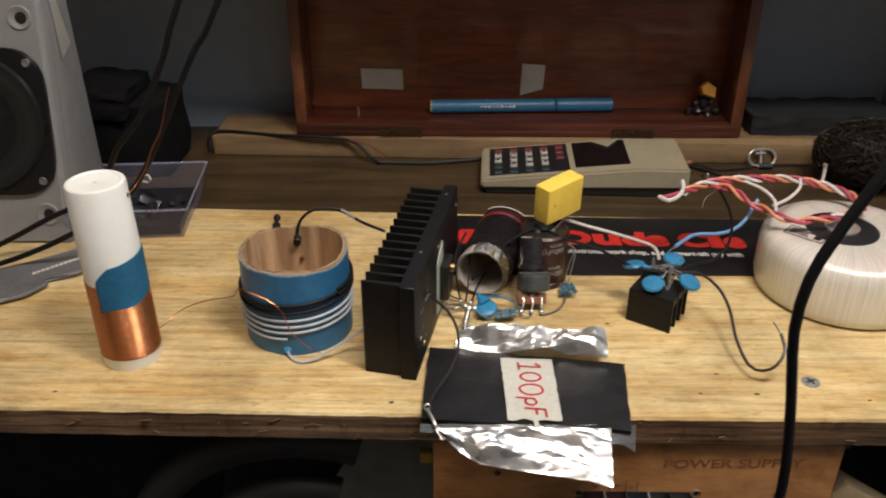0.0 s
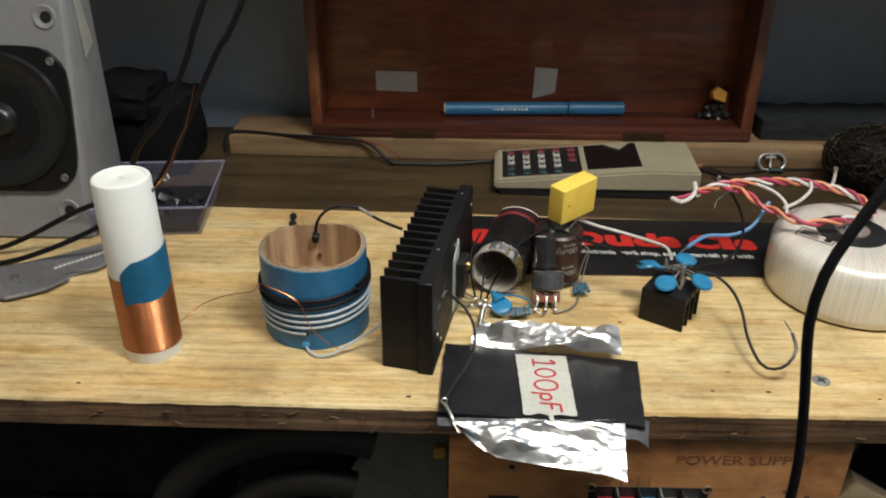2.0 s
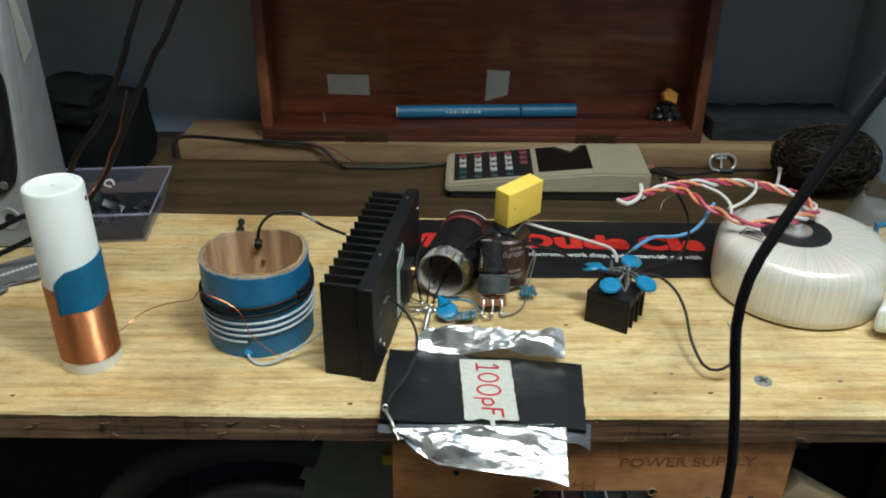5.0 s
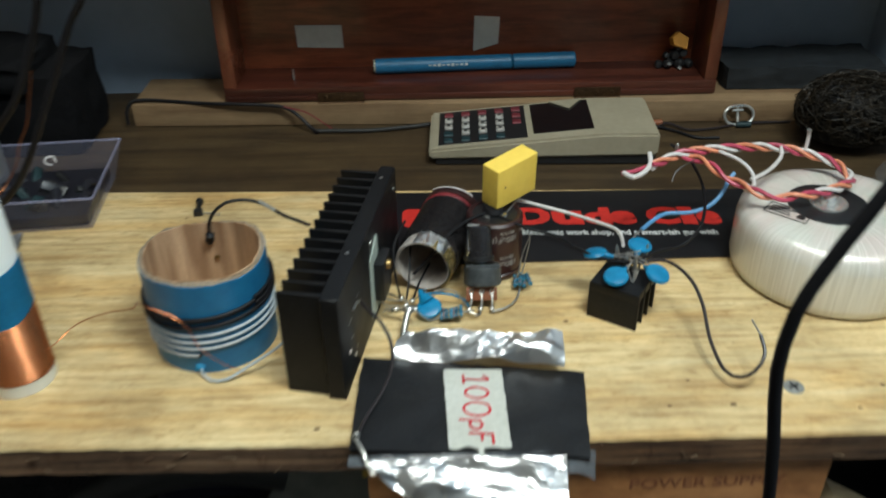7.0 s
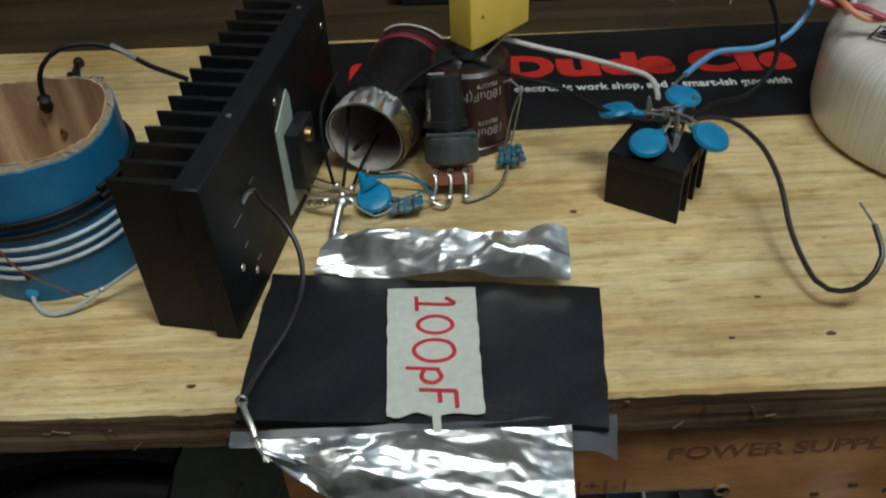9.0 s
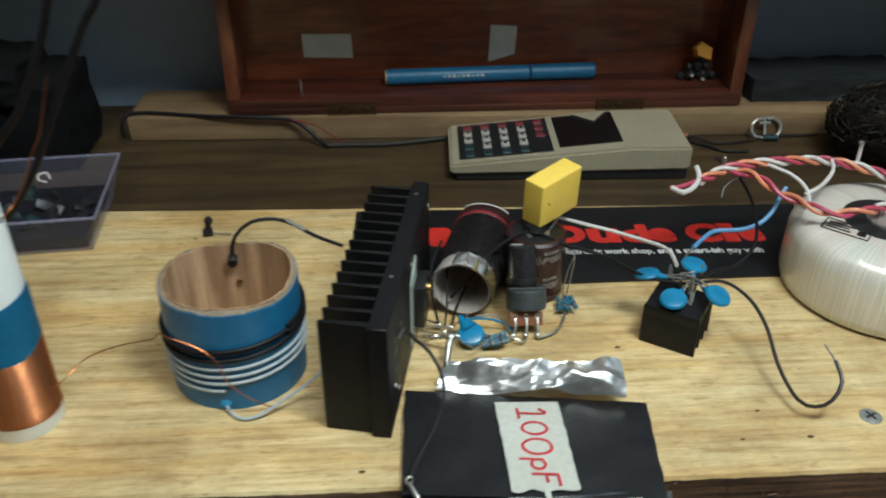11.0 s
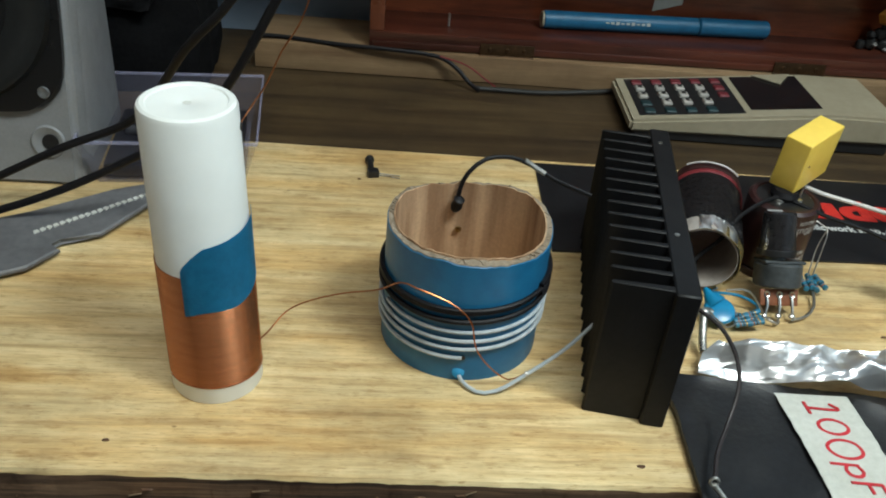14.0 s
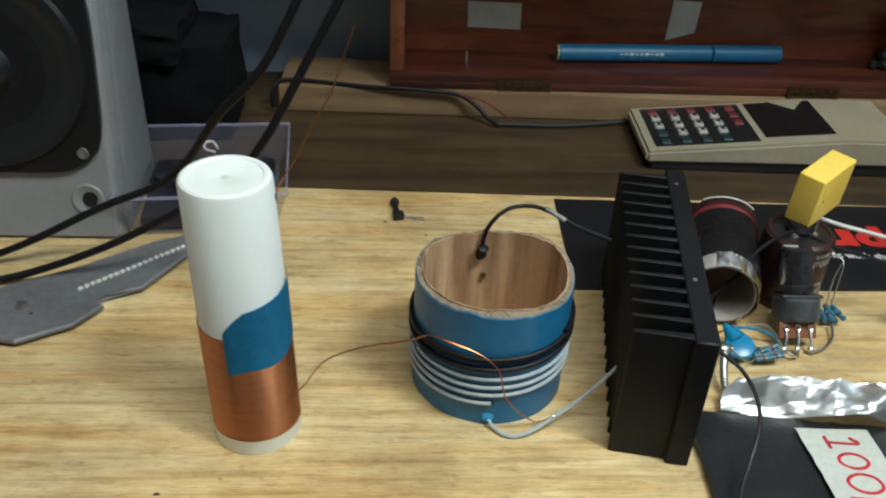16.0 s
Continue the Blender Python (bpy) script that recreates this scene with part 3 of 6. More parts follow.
# ---- things on the back of the bench ----
def wooden_case():
    cs = thing("wooden_case", (0.073, 0.652, 0.7665), "open reddish varnished wooden case standing on its edge", "case")
    x0, x1, y0, y1, z0, z1 = -0.1025, 0.249, 0.652, 0.697, 0.7665, 0.8945
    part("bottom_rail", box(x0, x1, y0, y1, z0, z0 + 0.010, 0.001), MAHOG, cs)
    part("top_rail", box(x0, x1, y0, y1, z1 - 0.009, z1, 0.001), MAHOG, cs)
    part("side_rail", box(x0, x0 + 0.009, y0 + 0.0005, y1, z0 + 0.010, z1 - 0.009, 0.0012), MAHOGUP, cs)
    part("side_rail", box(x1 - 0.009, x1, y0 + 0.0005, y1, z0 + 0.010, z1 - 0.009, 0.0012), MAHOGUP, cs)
    part("back_panel", box(x0 + 0.009, x1 - 0.009, y1 - 0.006, y1 - 0.0005, z0 + 0.010, z1 - 0.009), PANEL, cs, "reddish plywood back panel")
    part("lip", box(x0 + 0.002, x1 - 0.002, y0 - 0.0018, y0 + 0.0, z0 + 0.0005, z0 + 0.0045, 0.0006), MAHOG, cs, "thin rounded bead")
    for hx in (-0.036, 0.147):
        h = part("hinge", box(hx, hx + 0.033, y0 - 0.0032, y0 - 0.0019, z0 - 0.0050, z0 + 0.0072, 0.0004), BRASSDK, cs, "tarnished brass hinge")
        part("hinge_knuckle", rod((hx, y0 - 0.0034, z0 - 0.001), (hx + 0.033, y0 - 0.0034, z0 - 0.001), 0.0016, 12), BRASSDK, h)
        for k in (0.006, 0.0165, 0.027):
            part("screw", lathe([(0, 0.0006), (0.0011, 0.0005), (0.0014, 0)], 10, turned((hx + k, y0 - 0.0032, z0 + 0.0038), 0, 90)), BRASSDK, h)
    for name, pts in (("left", ((-0.0535, 0.809), (-0.0195, 0.8085), (-0.0190, 0.7915), (-0.0530, 0.7925))), ("right", ((0.0775, 0.8135), (0.0960, 0.8125), (0.0950, 0.7925), (0.0765, 0.787)))):
        m = Matrix.Translation((0, y1 - 0.0062, 0)) @ Matrix.Rotation(radians(90), 4, "X")
        part("paper_label", prism(pts, 0.0, 0.0004, m), PAPERW, cs, "blank grey-white paper label")
    part("stub", rod((-0.0545, 0.668, z0 + 0.0095), (-0.0545, 0.668, z0 + 0.018), 0.0008, 8), TIN, cs, "small upright pin")


def marker_pen():
    pen = thing("marker_pen", (0.078, 0.678, 0.7765), "long blue marker pen lying in the wooden case", "pen")
    a, b = Vector((0.0045, 0.676, 0.7822)), Vector((0.1515, 0.683, 0.7822))
    d = (b - a).normalized()
    part("barrel", rod(a, a + d * 0.100, 0.0055, 28, 0.0006), PENBLUE, pen)
    part("cap", rod(a + d * 0.1004, b, 0.0057, 28, 0.0010), PENBLUE, pen, "blue cap")
    part("end_plug", rod(a - d * 0.0012, a + d * 0.0002, 0.0050, 24), CREAM, pen, "pale end plug")
    for i in range(9):
        s = 0.039 + 0.0033 * i
        p = a + d * s
        h = 0.0008 + 0.0005 * ((i * 7) % 3)
        part("printed_mark", box(p.x, p.x + 0.0022, p.y - 0.0056, p.y - 0.0050, p.z + 0.0012 - h / 2, p.z + 0.0012 + h / 2), WHITEPRINT, pen, "", 0)


def calculator():
    ca = thing("desk_calculator", (0.117, 0.605, T), "old cream desk calculator with red, white and dark keys", "calculator")
    m = turned((0.0425, 0.580, T), -2.2)
    L, D = 0.149, 0.060

    def wedge(x0, x1, z0, top0, top1, y0, y1, bevel):
        own = bmesh.new()
        v = [own.verts.new(p) for p in ((x0, y0, z0), (x1, y0, z0), (x1, y1, z0), (x0, y1, z0), (x0, y0, top0), (x1, y0, top1), (x1, y1, top1), (x0, y1, top0))]
        for f in ((3, 2, 1, 0), (4, 5, 6, 7), (0, 1, 5, 4), (1, 2, 6, 5), (2, 3, 7, 6), (3, 0, 4, 7)):
            own.faces.new([v[i] for i in f])
        if bevel:
            bmesh.ops.bevel(own, geom=own.edges[:], offset=bevel, segments=2, affect="EDGES")
        own.transform(m)
        return own

    part("base", wedge(0.004, L - 0.001, 0.0, 0.0050, 0.0075, 0.002, D - 0.002, 0.0006), BLACKPL, ca, "black underside")
    top = lambda x: 0.0112 + 0.0112 * min(1.0, x / 0.112)
    own = bmesh.new()
    rows = []
    for x in (0.0, 0.112, L):
        lo = 0.0045 + 0.0025 * x / L
        rows.append([own.verts.new(p) for p in ((x, 0, lo), (x, D, lo), (x, D, top(x)), (x, 0, top(x)))])
    for p, q in zip(rows, rows[1:]):
        for i in range(4):
            own.faces.new((p[i], q[i], q[(i + 1) % 4], p[(i + 1) % 4]))
    own.faces.new(rows[0][::-1])
    own.faces.new(rows[-1])
    bmesh.ops.bevel(own, geom=own.edges[:], offset=0.0016, segments=2, affect="EDGES")
    own.transform(m)
    part("body", own, CREAM, ca)
    part("key_panel", wedge(0.006, 0.0645, top(0.006) - 0.002, top(0.006) + 0.0003, top(0.0645) + 0.0003, 0.006, D - 0.004, 0.0), BLACKPL, ca, "black key panel", 0)
    part("display_window", wedge(0.0685, 0.108, top(0.0685) - 0.002, top(0.0685) + 0.0005, top(0.108) + 0.0004, 0.010, D - 0.004, 0.0003), WINDOWBLK, ca, "dark display window")
    own = bmesh.new()
    own.faces.new([own.verts.new((x, y, top(x) + 0.0009)) for x, y in ((0.0815, D - 0.0038), (0.0945, D - 0.018), (0.1045, D - 0.0038))])
    bmesh.ops.recalc_face_normals(own, faces=own.faces)
    bmesh.ops.solidify(own, geom=own.faces[:], thickness=0.0006)
    own.transform(m)
    part("notch", own, CREAM, ca, "cream notch in the window", 0)
    for cx in range(5):
        for cy in range(5):
            if cx == 4 and cy < 2:
                continue
            x, y = 0.0125 + 0.0115 * cx, 0.0110 + 0.0098 * cy
            material = KEYRED if cy == 4 or cx == 4 else KEYDARK if cy == 0 or (cx == 0 and cy == 1) else KEYWHITE
            z = top(x)
            km = m @ Matrix.Translation((x, y, z))
            if material is KEYWHITE:
                k = part("key", box(-0.0028, 0.0028, -0.0030, 0.0030, -0.001, 0.0021, 0.0013, km, seg=3), material, ca)
                part("key_mark", box(-0.0011, 0.0011, -0.0010, 0.0016, 0.0018, 0.0023, 0, km), BLACKPL, k, "dark key legend", 0)
            else:
                part("key", box(-0.0031, 0.0031, -0.0031, 0.0031, -0.001, 0.0013, 0.0011, km, seg=3), material, ca)


def speaker():
    sp = thing("loudspeaker", (-0.29, 0.54, T), "silver desktop loudspeaker with a black driver, leaning back slightly", "loudspeaker")
    m = pose(-0.292, 0.500, T, -11.0, 0, 0)
    body = bmesh.new()
    rings = []
    for z, deep in ((0.0, 0.078), (0.158, 0.044)):
        rings.append([body.verts.new((x, y, z)) for x, y in ((-0.0685, 0.008), (-0.0650, 0), (0.0650, 0), (0.0685, 0.008), (0.0632, deep), (-0.0632, deep))])
    for i in range(6):
        body.faces.new((rings[0][i], rings[0][(i + 1) % 6], rings[1][(i + 1) % 6], rings[1][i]))
    body.faces.new(rings[0][::-1])
    body.faces.new(rings[1])
    bmesh.ops.bevel(body, geom=body.edges[:], offset=0.0022, segments=3, affect="EDGES")
    body.transform(m)
    part("cabinet", body, SILVER, sp)
    c = Vector((0.0175, 0, 0.0798))
    fm = m @ Matrix.Translation(c) @ Matrix.Rotation(radians(90), 4, "X")
    n, rr = [], 0.0462
    for i in range(64):
        a = 2 * math.pi * i / 64
        ca, sa = math.cos(a), math.sin(a)
        k = (abs(ca) ** 5 + abs(sa) ** 5) ** (-1 / 5)
        n.append((rr * min(k, 1.22) * ca, rr * min(k, 1.22) * sa))
    part("driver_frame", prism(n, 0.0, 0.003, fm, bevel=0.0012), FRAMEBLK, sp, "black rounded-square driver frame")
    part("cone", lathe([(0.0432, 0.0032), (0.042, 0.0060), (0.038, 0.0064), (0.0345, 0.0036), (0.030, 0.0034), (0.0150, 0.0020), (0.0135, 0.0012), (0.0105, 0.0040), (0.0095, 0.0075), (0.0060, 0.0095), (0, 0.0100)], 56, fm), CONE, sp, "dark cone with a glossy dust cap", 60)
    for sx in (-1, 1):
        for sz in (-1, 1):
            part("driver_screw", lathe([(0, 0.0036), (0.0010, 0.0037), (0.0022, 0.0040), (0.0027, 0.003)], 16, fm @ Matrix.Translation((0.0368 * sx, 0.0368 * sz, 0))), GREYMETAL, sp, "silver screw head")
    for sx, sz in ((1, 0.143), (1, 0.0205), (-1, 0.143), (-1, 0.0205)):
        g = m @ Matrix.Translation((0.0165 + sx * 0.0365, 0, sz)) @ Matrix.Rotation(radians(90), 4, "X")
        so = part("grille_socket", lathe([(0.0075, 0.0002), (0.0068, 0.0012), (0.0052, 0.0009), (0.0045, 0.0004), (0, 0.0004)], 24, g), SILVER, sp, "grille peg socket")
        part("socket_hole", lathe([(0.0036, 0.0004), (0.0034, 0.0009), (0, 0.0009)], 16, g @ Matrix.Translation((0.001, 0, 0))), BLACKPL, so)
    # lamplight falling on the cabinet side, modelled as a thin pale sheet
    tag = bmesh.new()
    tag.faces.new([tag.verts.new(m @ Vector(p)) for p in ((0.0686, 0.0070, 0.157), (0.0694, 0.0140, 0.156), (0.0674, 0.0330, 0.126), (0.0692, 0.0150, 0.117))])
    bmesh.ops.solidify(tag, geom=tag.faces[:], thickness=0.0006)
    part("light_patch", tag, PAPERW, sp, "patch of light on the side, modelled as a pale piece", 0)


def plastic_tub():
    tub = thing("plastic_tub", (-0.185, 0.545, T), "clear plastic tub with dark odds and ends inside", "tub")
    x0, x1, y0, y1, h = -0.222, -0.157, 0.508, 0.572, 0.0235
    out = 0.0065

    def wall(lo, hi):
        own = bmesh.new()
        a, b = [own.verts.new((*p, T + 0.0006)) for p in lo], [own.verts.new((*p, T + h)) for p in hi]
        own.faces.new((a[0], a[1], b[1], b[0]))
        bmesh.ops.solidify(own, geom=own.faces[:], thickness=0.0010)
        return own

    lo = ((x0, y0), (x1, y0), (x1, y1), (x0, y1))
    hi = ((x0 - out, y0 - out), (x1 + out, y0 - out), (x1 + out, y1 + out), (x0 - out, y1 + out))
    for i in range(4):
        j = (i + 1) % 4
        part("side", wall((lo[i], lo[j]), (hi[i], hi[j])), TUBCLEAR, tub)
    part("bottom", box(x0, x1, y0, y1, T + 0.0002, T + 0.0012), TUBCLEAR, tub)
    part("dark_layer", box(x0 + 0.002, x1 - 0.002, y0 + 0.002, y1 - 0.002, T + 0.0013, T + 0.0085, 0.002), SMOKED, tub, "dark layer of small parts")
    rim = [(*p, T + h) for p in hi]
    part("rim", wire(rim + [rim[0]], 0.0009, 6, smooth=False), TUBRIM, tub, "rolled clear rim")
    for i in range(26):
        x, y = x0 + 0.008 + random.random() * (x1 - x0 - 0.016), y0 + 0.008 + random.random() * (y1 - y0 - 0.016)
        s, z = 0.003 + 0.004 * random.random(), T + 0.004 + 0.009 * random.random()
        part("scrap", box(-s, s, -s * 0.5, s * 0.5, -s * 0.4, s * 0.4, 0.0006, pose(x, y, z, random.uniform(-60, 60), random.uniform(-60, 60), random.uniform(0, 180))), random.choice((SMOKED, BLACKPL, SMOKED, KEYDARK)), tub)
    part("bent_clip", wire(((-0.187, 0.560, T + 0.019), (-0.190, 0.566, T + 0.020), (-0.194, 0.564, T + 0.020), (-0.193, 0.559, T + 0.019), (-0.188, 0.556, T + 0.019)), 0.0007, 6), WHITEW, tub, "small white bent clip")
    tub.rotation_euler.z = radians(5)
    tub.location.x -= 0.002


def black_bag():
    bag = thing("equipment_bag", (-0.22, 0.64, T), "black fabric equipment bag in the corner", "bag")

    def lump(a, b, seed):
        own = bmesh.new()
        bmesh.ops.create_cube(own, size=1.0)
        bmesh.ops.subdivide_edges(own, edges=own.edges[:], cuts=9, use_grid_fill=True)
        ca, half = (Vector(a) + Vector(b)) / 2, (Vector(b) - Vector(a)) / 2
        for v in own.verts:
            p = v.co * 2
            k = 1 - 0.05 * (p.length - 1)
            q = Vector((p.x * half.x, p.y * half.y, p.z * half.z)) * k
            v.co = ca + q + 0.003 * noise.noise_vector((p.x * 2 + seed, p.y * 2, p.z * 2))
        return own

    part("pouch", lump((-0.262, 0.605, T), (-0.191, 0.665, T + 0.057), 1), BLACKBAG, bag, "", 70)
    part("flap", lump((-0.262, 0.600, T + 0.048), (-0.214, 0.660, T + 0.068), 5), BLACKBAG, bag, "sagging flap", 70)


def scouring_pad():
    rnd = random.Random(4)
    own = bmesh.new()
    c = Vector((0.327, 0.600, T + 0.0255))
    for i in range(560):
        d = Vector((rnd.gauss(0, 1), rnd.gauss(0, 1), rnd.gauss(0, 1))).normalized()
        p = d * (0.55 + 0.42 * rnd.random())
        pts = []
        for k in range(6):
            q = Vector((p.x * 0.040, p.y * 0.030, p.z * 0.0245))
            pts.append(c + q)
            p = (p + Vector((rnd.gauss(0, 0.32), rnd.gauss(0, 0.32), rnd.gauss(0, 0.32))))
            p = p.normalized() * min(p.length, 1.0)
        wire(pts, 0.00018 + 0.00022 * rnd.random(), 4, 0.005, own)
    pad = thing("scouring_pad", (0.327, 0.600, T), "tangled dark brassy metal scouring pad", "scouring pad")
    part("tangle", own, mat("dark_brassy_strand", (0.026, 0.016, 0.006), (0.005, 0.004, 0.003), 160, 0.5, metal=0.4), pad)
    core = lathe([(0, -0.017), (0.020, -0.014), (0.029, 0), (0.020, 0.014), (0, 0.017)], 24, Matrix.Translation(c) @ Matrix.Diagonal((1, 0.75, 1, 1)))
    part("core", core, SHADEBLACK, pad)


def rear_clutter():
    slab = bmesh.new()
    bmesh.ops.create_cube(slab, size=1.0)
    bmesh.ops.subdivide_edges(slab, edges=slab.edges[:], cuts=11, use_grid_fill=True)
    for v in slab.verts:
        p = Vector((0.314 + v.co.x * 0.114, 0.6775 + v.co.y * 0.043, 0.7752 + v.co.z * 0.0165))
        d = noise.noise_vector(p * 70) * 0.0022 + noise.noise_vector(p * 210) * 0.0009
        v.co = p + Vector((d.x, d.y, d.z if v.co.z > -0.49 else 0.0))
    single("foam_slab", slab, GREYFOAM, "dark grey crumbling foam slab on the batten", "slab", smooth=50)
    ring = thing("key_ring", (0.262, 0.634, T), "bright oval metal ring standing against the batten", "ring")
    m = pose(0.2625, 0.6335, T + 0.0072, 68, 0, 4)
    oval = [m @ Vector((0.0105 * math.copysign(abs(math.cos(a)) ** 0.7, math.cos(a)), 0.0066 * math.sin(a), 0)) for a in (2 * math.pi * i / 40 for i in range(41))]
    part("hoop", wire(oval, 0.0011, 8, smooth=False), CHROME, ring)
    part("bar", wire([m @ Vector((-0.001, -0.0055, 0)), m @ Vector((-0.001, 0.0055, 0))], 0.0009, 8), CHROME, ring)
    part("bar", wire([m @ Vector((-0.005, 0.0035, 0)), m @ Vector((0.003, 0.0035, 0))], 0.0009, 8), CHROME, ring)
    part("sleeve", rod((0.260, 0.6287, T + 0.0022), (0.270, 0.6285, T + 0.0022), 0.0020, 12), KEYDARK, ring, "dark blue plastic sleeve")
    lead = thing("test_lead", (0.23, 0.625, T), "thin dark test leads lying behind the calculator", "lead")
    part("wire", wire(((0.203, 0.628, T + 0.001), (0.212, 0.634, T + 0.002), (0.225, 0.624, T + 0.0012), (0.245, 0.626, T + 0.0012), (0.268, 0.633, T + 0.001), (0.30, 0.634, T + 0.001)), 0.0009), WIREBLK, lead)
    part("wire", wire(((0.203, 0.632, T + 0.001), (0.216, 0.622, T + 0.0012), (0.228, 0.612, T + 0.001), (0.243, 0.611, T + 0.001)), 0.0010), RUBBER, lead)
    part("plug", rod((0.200, 0.6335, T + 0.0024), (0.2085, 0.6345, T + 0.0024), 0.0022, 12), PCB, lead, "small red-brown plug")
    gl = thing("glue_nozzle", (0.225, 0.674, 0.7765), "orange and black plastic scraps in the case corner", "scrap")
    part("nozzle", prism(((0, 0), (0.010, -0.004), (0.0115, 0.004), (0.004, 0.009), (-0.001, 0.005)), 0, 0.007, pose(0.219, 0.676, 0.794, 70, 0, 10), bevel=0.0006), ORANGE, gl, "orange nozzle")
    for i, (x, z, s) in enumerate(((0.212, 0.7795, 0.0032), (0.219, 0.7805, 0.004), (0.227, 0.7805, 0.0042), (0.234, 0.780, 0.0036), (0.223, 0.787, 0.0040), (0.229, 0.788, 0.0036), (0.217, 0.786, 0.0028), (0.2255, 0.7925, 0.0034))):
        part("scrap", lathe([(0, -s), (s * 0.8, -s * 0.7), (s, 0), (s * 0.7, s * 0.8), (0, s)], 10, pose(x, 0.676, z, 20 * i, 35 * i, 0)), BLACKPL, gl)
    for i, (x, z) in enumerate(((0.2185, 0.7815), (0.2265, 0.7785))):
        part("bead", lathe([(0, -0.0018), (0.0018, 0), (0, 0.0018)], 8, pose(x, 0.6705, z)), CHROME, gl)
    single("wax_block", box(-0.022, 0.026, -0.018, 0.018, 0, 0.017, 0.005, turned((0.307, 0.408, T), -16) @ Matrix.Shear("XZ", 4, (0.35, -0.3)), seg=3), WHITE, "white translucent wax block", "block")
    cl = thing("blue_clamp", (0.335, 0.505, T), "small blue plastic clamp frame", "clamp")
    part("frame", wire(((0.322, 0.498, T), (0.321, 0.500, T + 0.020), (0.345, 0.503, T + 0.021), (0.346, 0.503, T)), 0.0022, 8, smooth=False), BLUEPL, cl)
    bag = thing("plastic_bag", (0.352, 0.545, T), "crumpled clear plastic bag", "bag")

    def film(u, v):
        a = 2 * math.pi * u
        p = Vector((math.cos(a) * (0.028 - 0.010 * v), math.sin(a) * (0.026 - 0.012 * v), 0.022 * v))
        return Vector((0.352, 0.545, T + 0.001)) + p + 0.006 * v * noise.noise_vector(p * 90)

    part("film", sheet(40, 8, film, 0.0003), BAGCLEAR, bag)


# ---- things on the bench ----
def white_coil_former():
    co = thing("coil_former", (-0.146, 0.381, T), "white plastic tube wound with copper wire, standing on end", "coil")
    base, head = Vector((-0.1462, 0.3805, T)), Vector((-0.1500, 0.3872, T + 0.098))
    d = head - base
    m = Matrix(((1, 0, d.x / 0.098, base.x), (0, 1, d.y / 0.098, base.y), (0, 0, 1, base.z), (0, 0, 0, 1)))
    part("tube", lathe([(0, 0), (0.0147, 0), (0.0150, 0.0006), (0.0148, 0.05), (0.0144, 0.0962), (0.0139, 0.0975), (0.0130, 0.0980), (0.0118, 0.0979), (0.0114, 0.0974), (0.0016, 0.0973), (0.0012, 0.0971), (0, 0.0971)], 72, m), WHITE, co, "white plastic tube with a moulded end", 30)
    z0, z1 = 0.0064, 0.0478
    turns = 96
    pitch, prof = (z1 - z0) / turns, [(0.0149, z0)]
    for k in range(turns):
        zk = z0 + k * pitch
        prof += [(0.01500, zk), (0.01514, zk + 0.14 * pitch), (0.01521, zk + 0.50 * pitch), (0.01514, zk + 0.86 * pitch)]
    prof += [(0.0149, z1)]
    lean = Matrix(((1, 0, d.x / 0.098, 0), (0, 1, d.y / 0.098, 0), (0, 0, 1, 0), (0, 0, 0, 1)))
    w = part("winding", lathe(prof, 72, lean), COPPER, co, "close-wound copper wire", 180)
    w.matrix_parent_inverse = Matrix.Translation(base - Vector(co.location))
    part("wire_end", wire([m @ Vector((0.0152 * math.cos(a), 0.0152 * math.sin(a), 0.0058 - 0.0010 * math.sin(a))) for a in (2 * math.pi * i / 30 - 2.6 for i in range(24))], 0.0002, 6), COPPERW, co)
    own = bmesh.new()
    cols = []
    n = 40
    for i in range(n + 1):
        a = radians(-106 + 126 * i / n)
        u = i / n
        zt = 0.0502 + 0.0085 * min(1, u / 0.22) ** 0.7 + 0.0060 * max(0, u - 0.22)
        zb = 0.0345 + 0.0050 * u + 0.0008 * math.sin(u * 9)
        k = 0.01545 + 0.0003 * max(0, math.sin(u * 25)) * (u < 0.2)
        cols.append([own.verts.new(m @ Vector((k * math.cos(a), k * math.sin(a), zb + (zt - zb) * j / 6))) for j in range(7)])
    for p, q in zip(cols, cols[1:]):
        for j in range(6):
            own.faces.new((p[j], q[j], q[j + 1], p[j + 1]))
    bmesh.ops.solidify(own, geom=own.faces[:], thickness=0.0002)
    part("tape_patch", own, BLUETAPE, co, "torn blue masking tape")
    part("moulding_mark", lathe([(0.0013, 0.0972), (0.0009, 0.0974), (0, 0.0974)], 12, m), PAPERW, co, "grey sprue mark")
    part("hole", lathe([(0.0012, 0), (0.0012, 0.0004), (0, 0.0004)], 12, m @ pose(0.0143, 0.0006, 0.0905, 0, 90, 2)), BLACKPL, co, "small drilled hole")
    part("lead_wire", wire(((-0.1315, 0.3805, 0.766), (-0.129, 0.386, 0.7655), (-0.124, 0.3935, 0.7680), (-0.116, 0.3940, 0.7725), (-0.105, 0.3935, 0.7765), (-0.093, 0.3930, 0.7790), (-0.086, 0.382, 0.7905), (-0.081, 0.3765, 0.7925), (-0.070, 0.3740, 0.7890), (-0.063, 0.3725, 0.7830), (-0.060, 0.3735, 0.7710), (-0.054, 0.3770, 0.7600), (-0.046, 0.3805, 0.7512), (-0.041, 0.3785, 0.7560)), 0.00028, 6), COPPERW, co, "thin copper wire")
    up = wire(((-0.1365, 0.386, 0.8395), (-0.1345, 0.396, 0.8410), (-0.1290, 0.400, 0.8490), (-0.1245, 0.400, 0.8590), (-0.1190, 0.400, 0.8680), (-0.1150, 0.400, 0.8790), (-0.1110, 0.400, 0.8905)), 0.00026, 6)
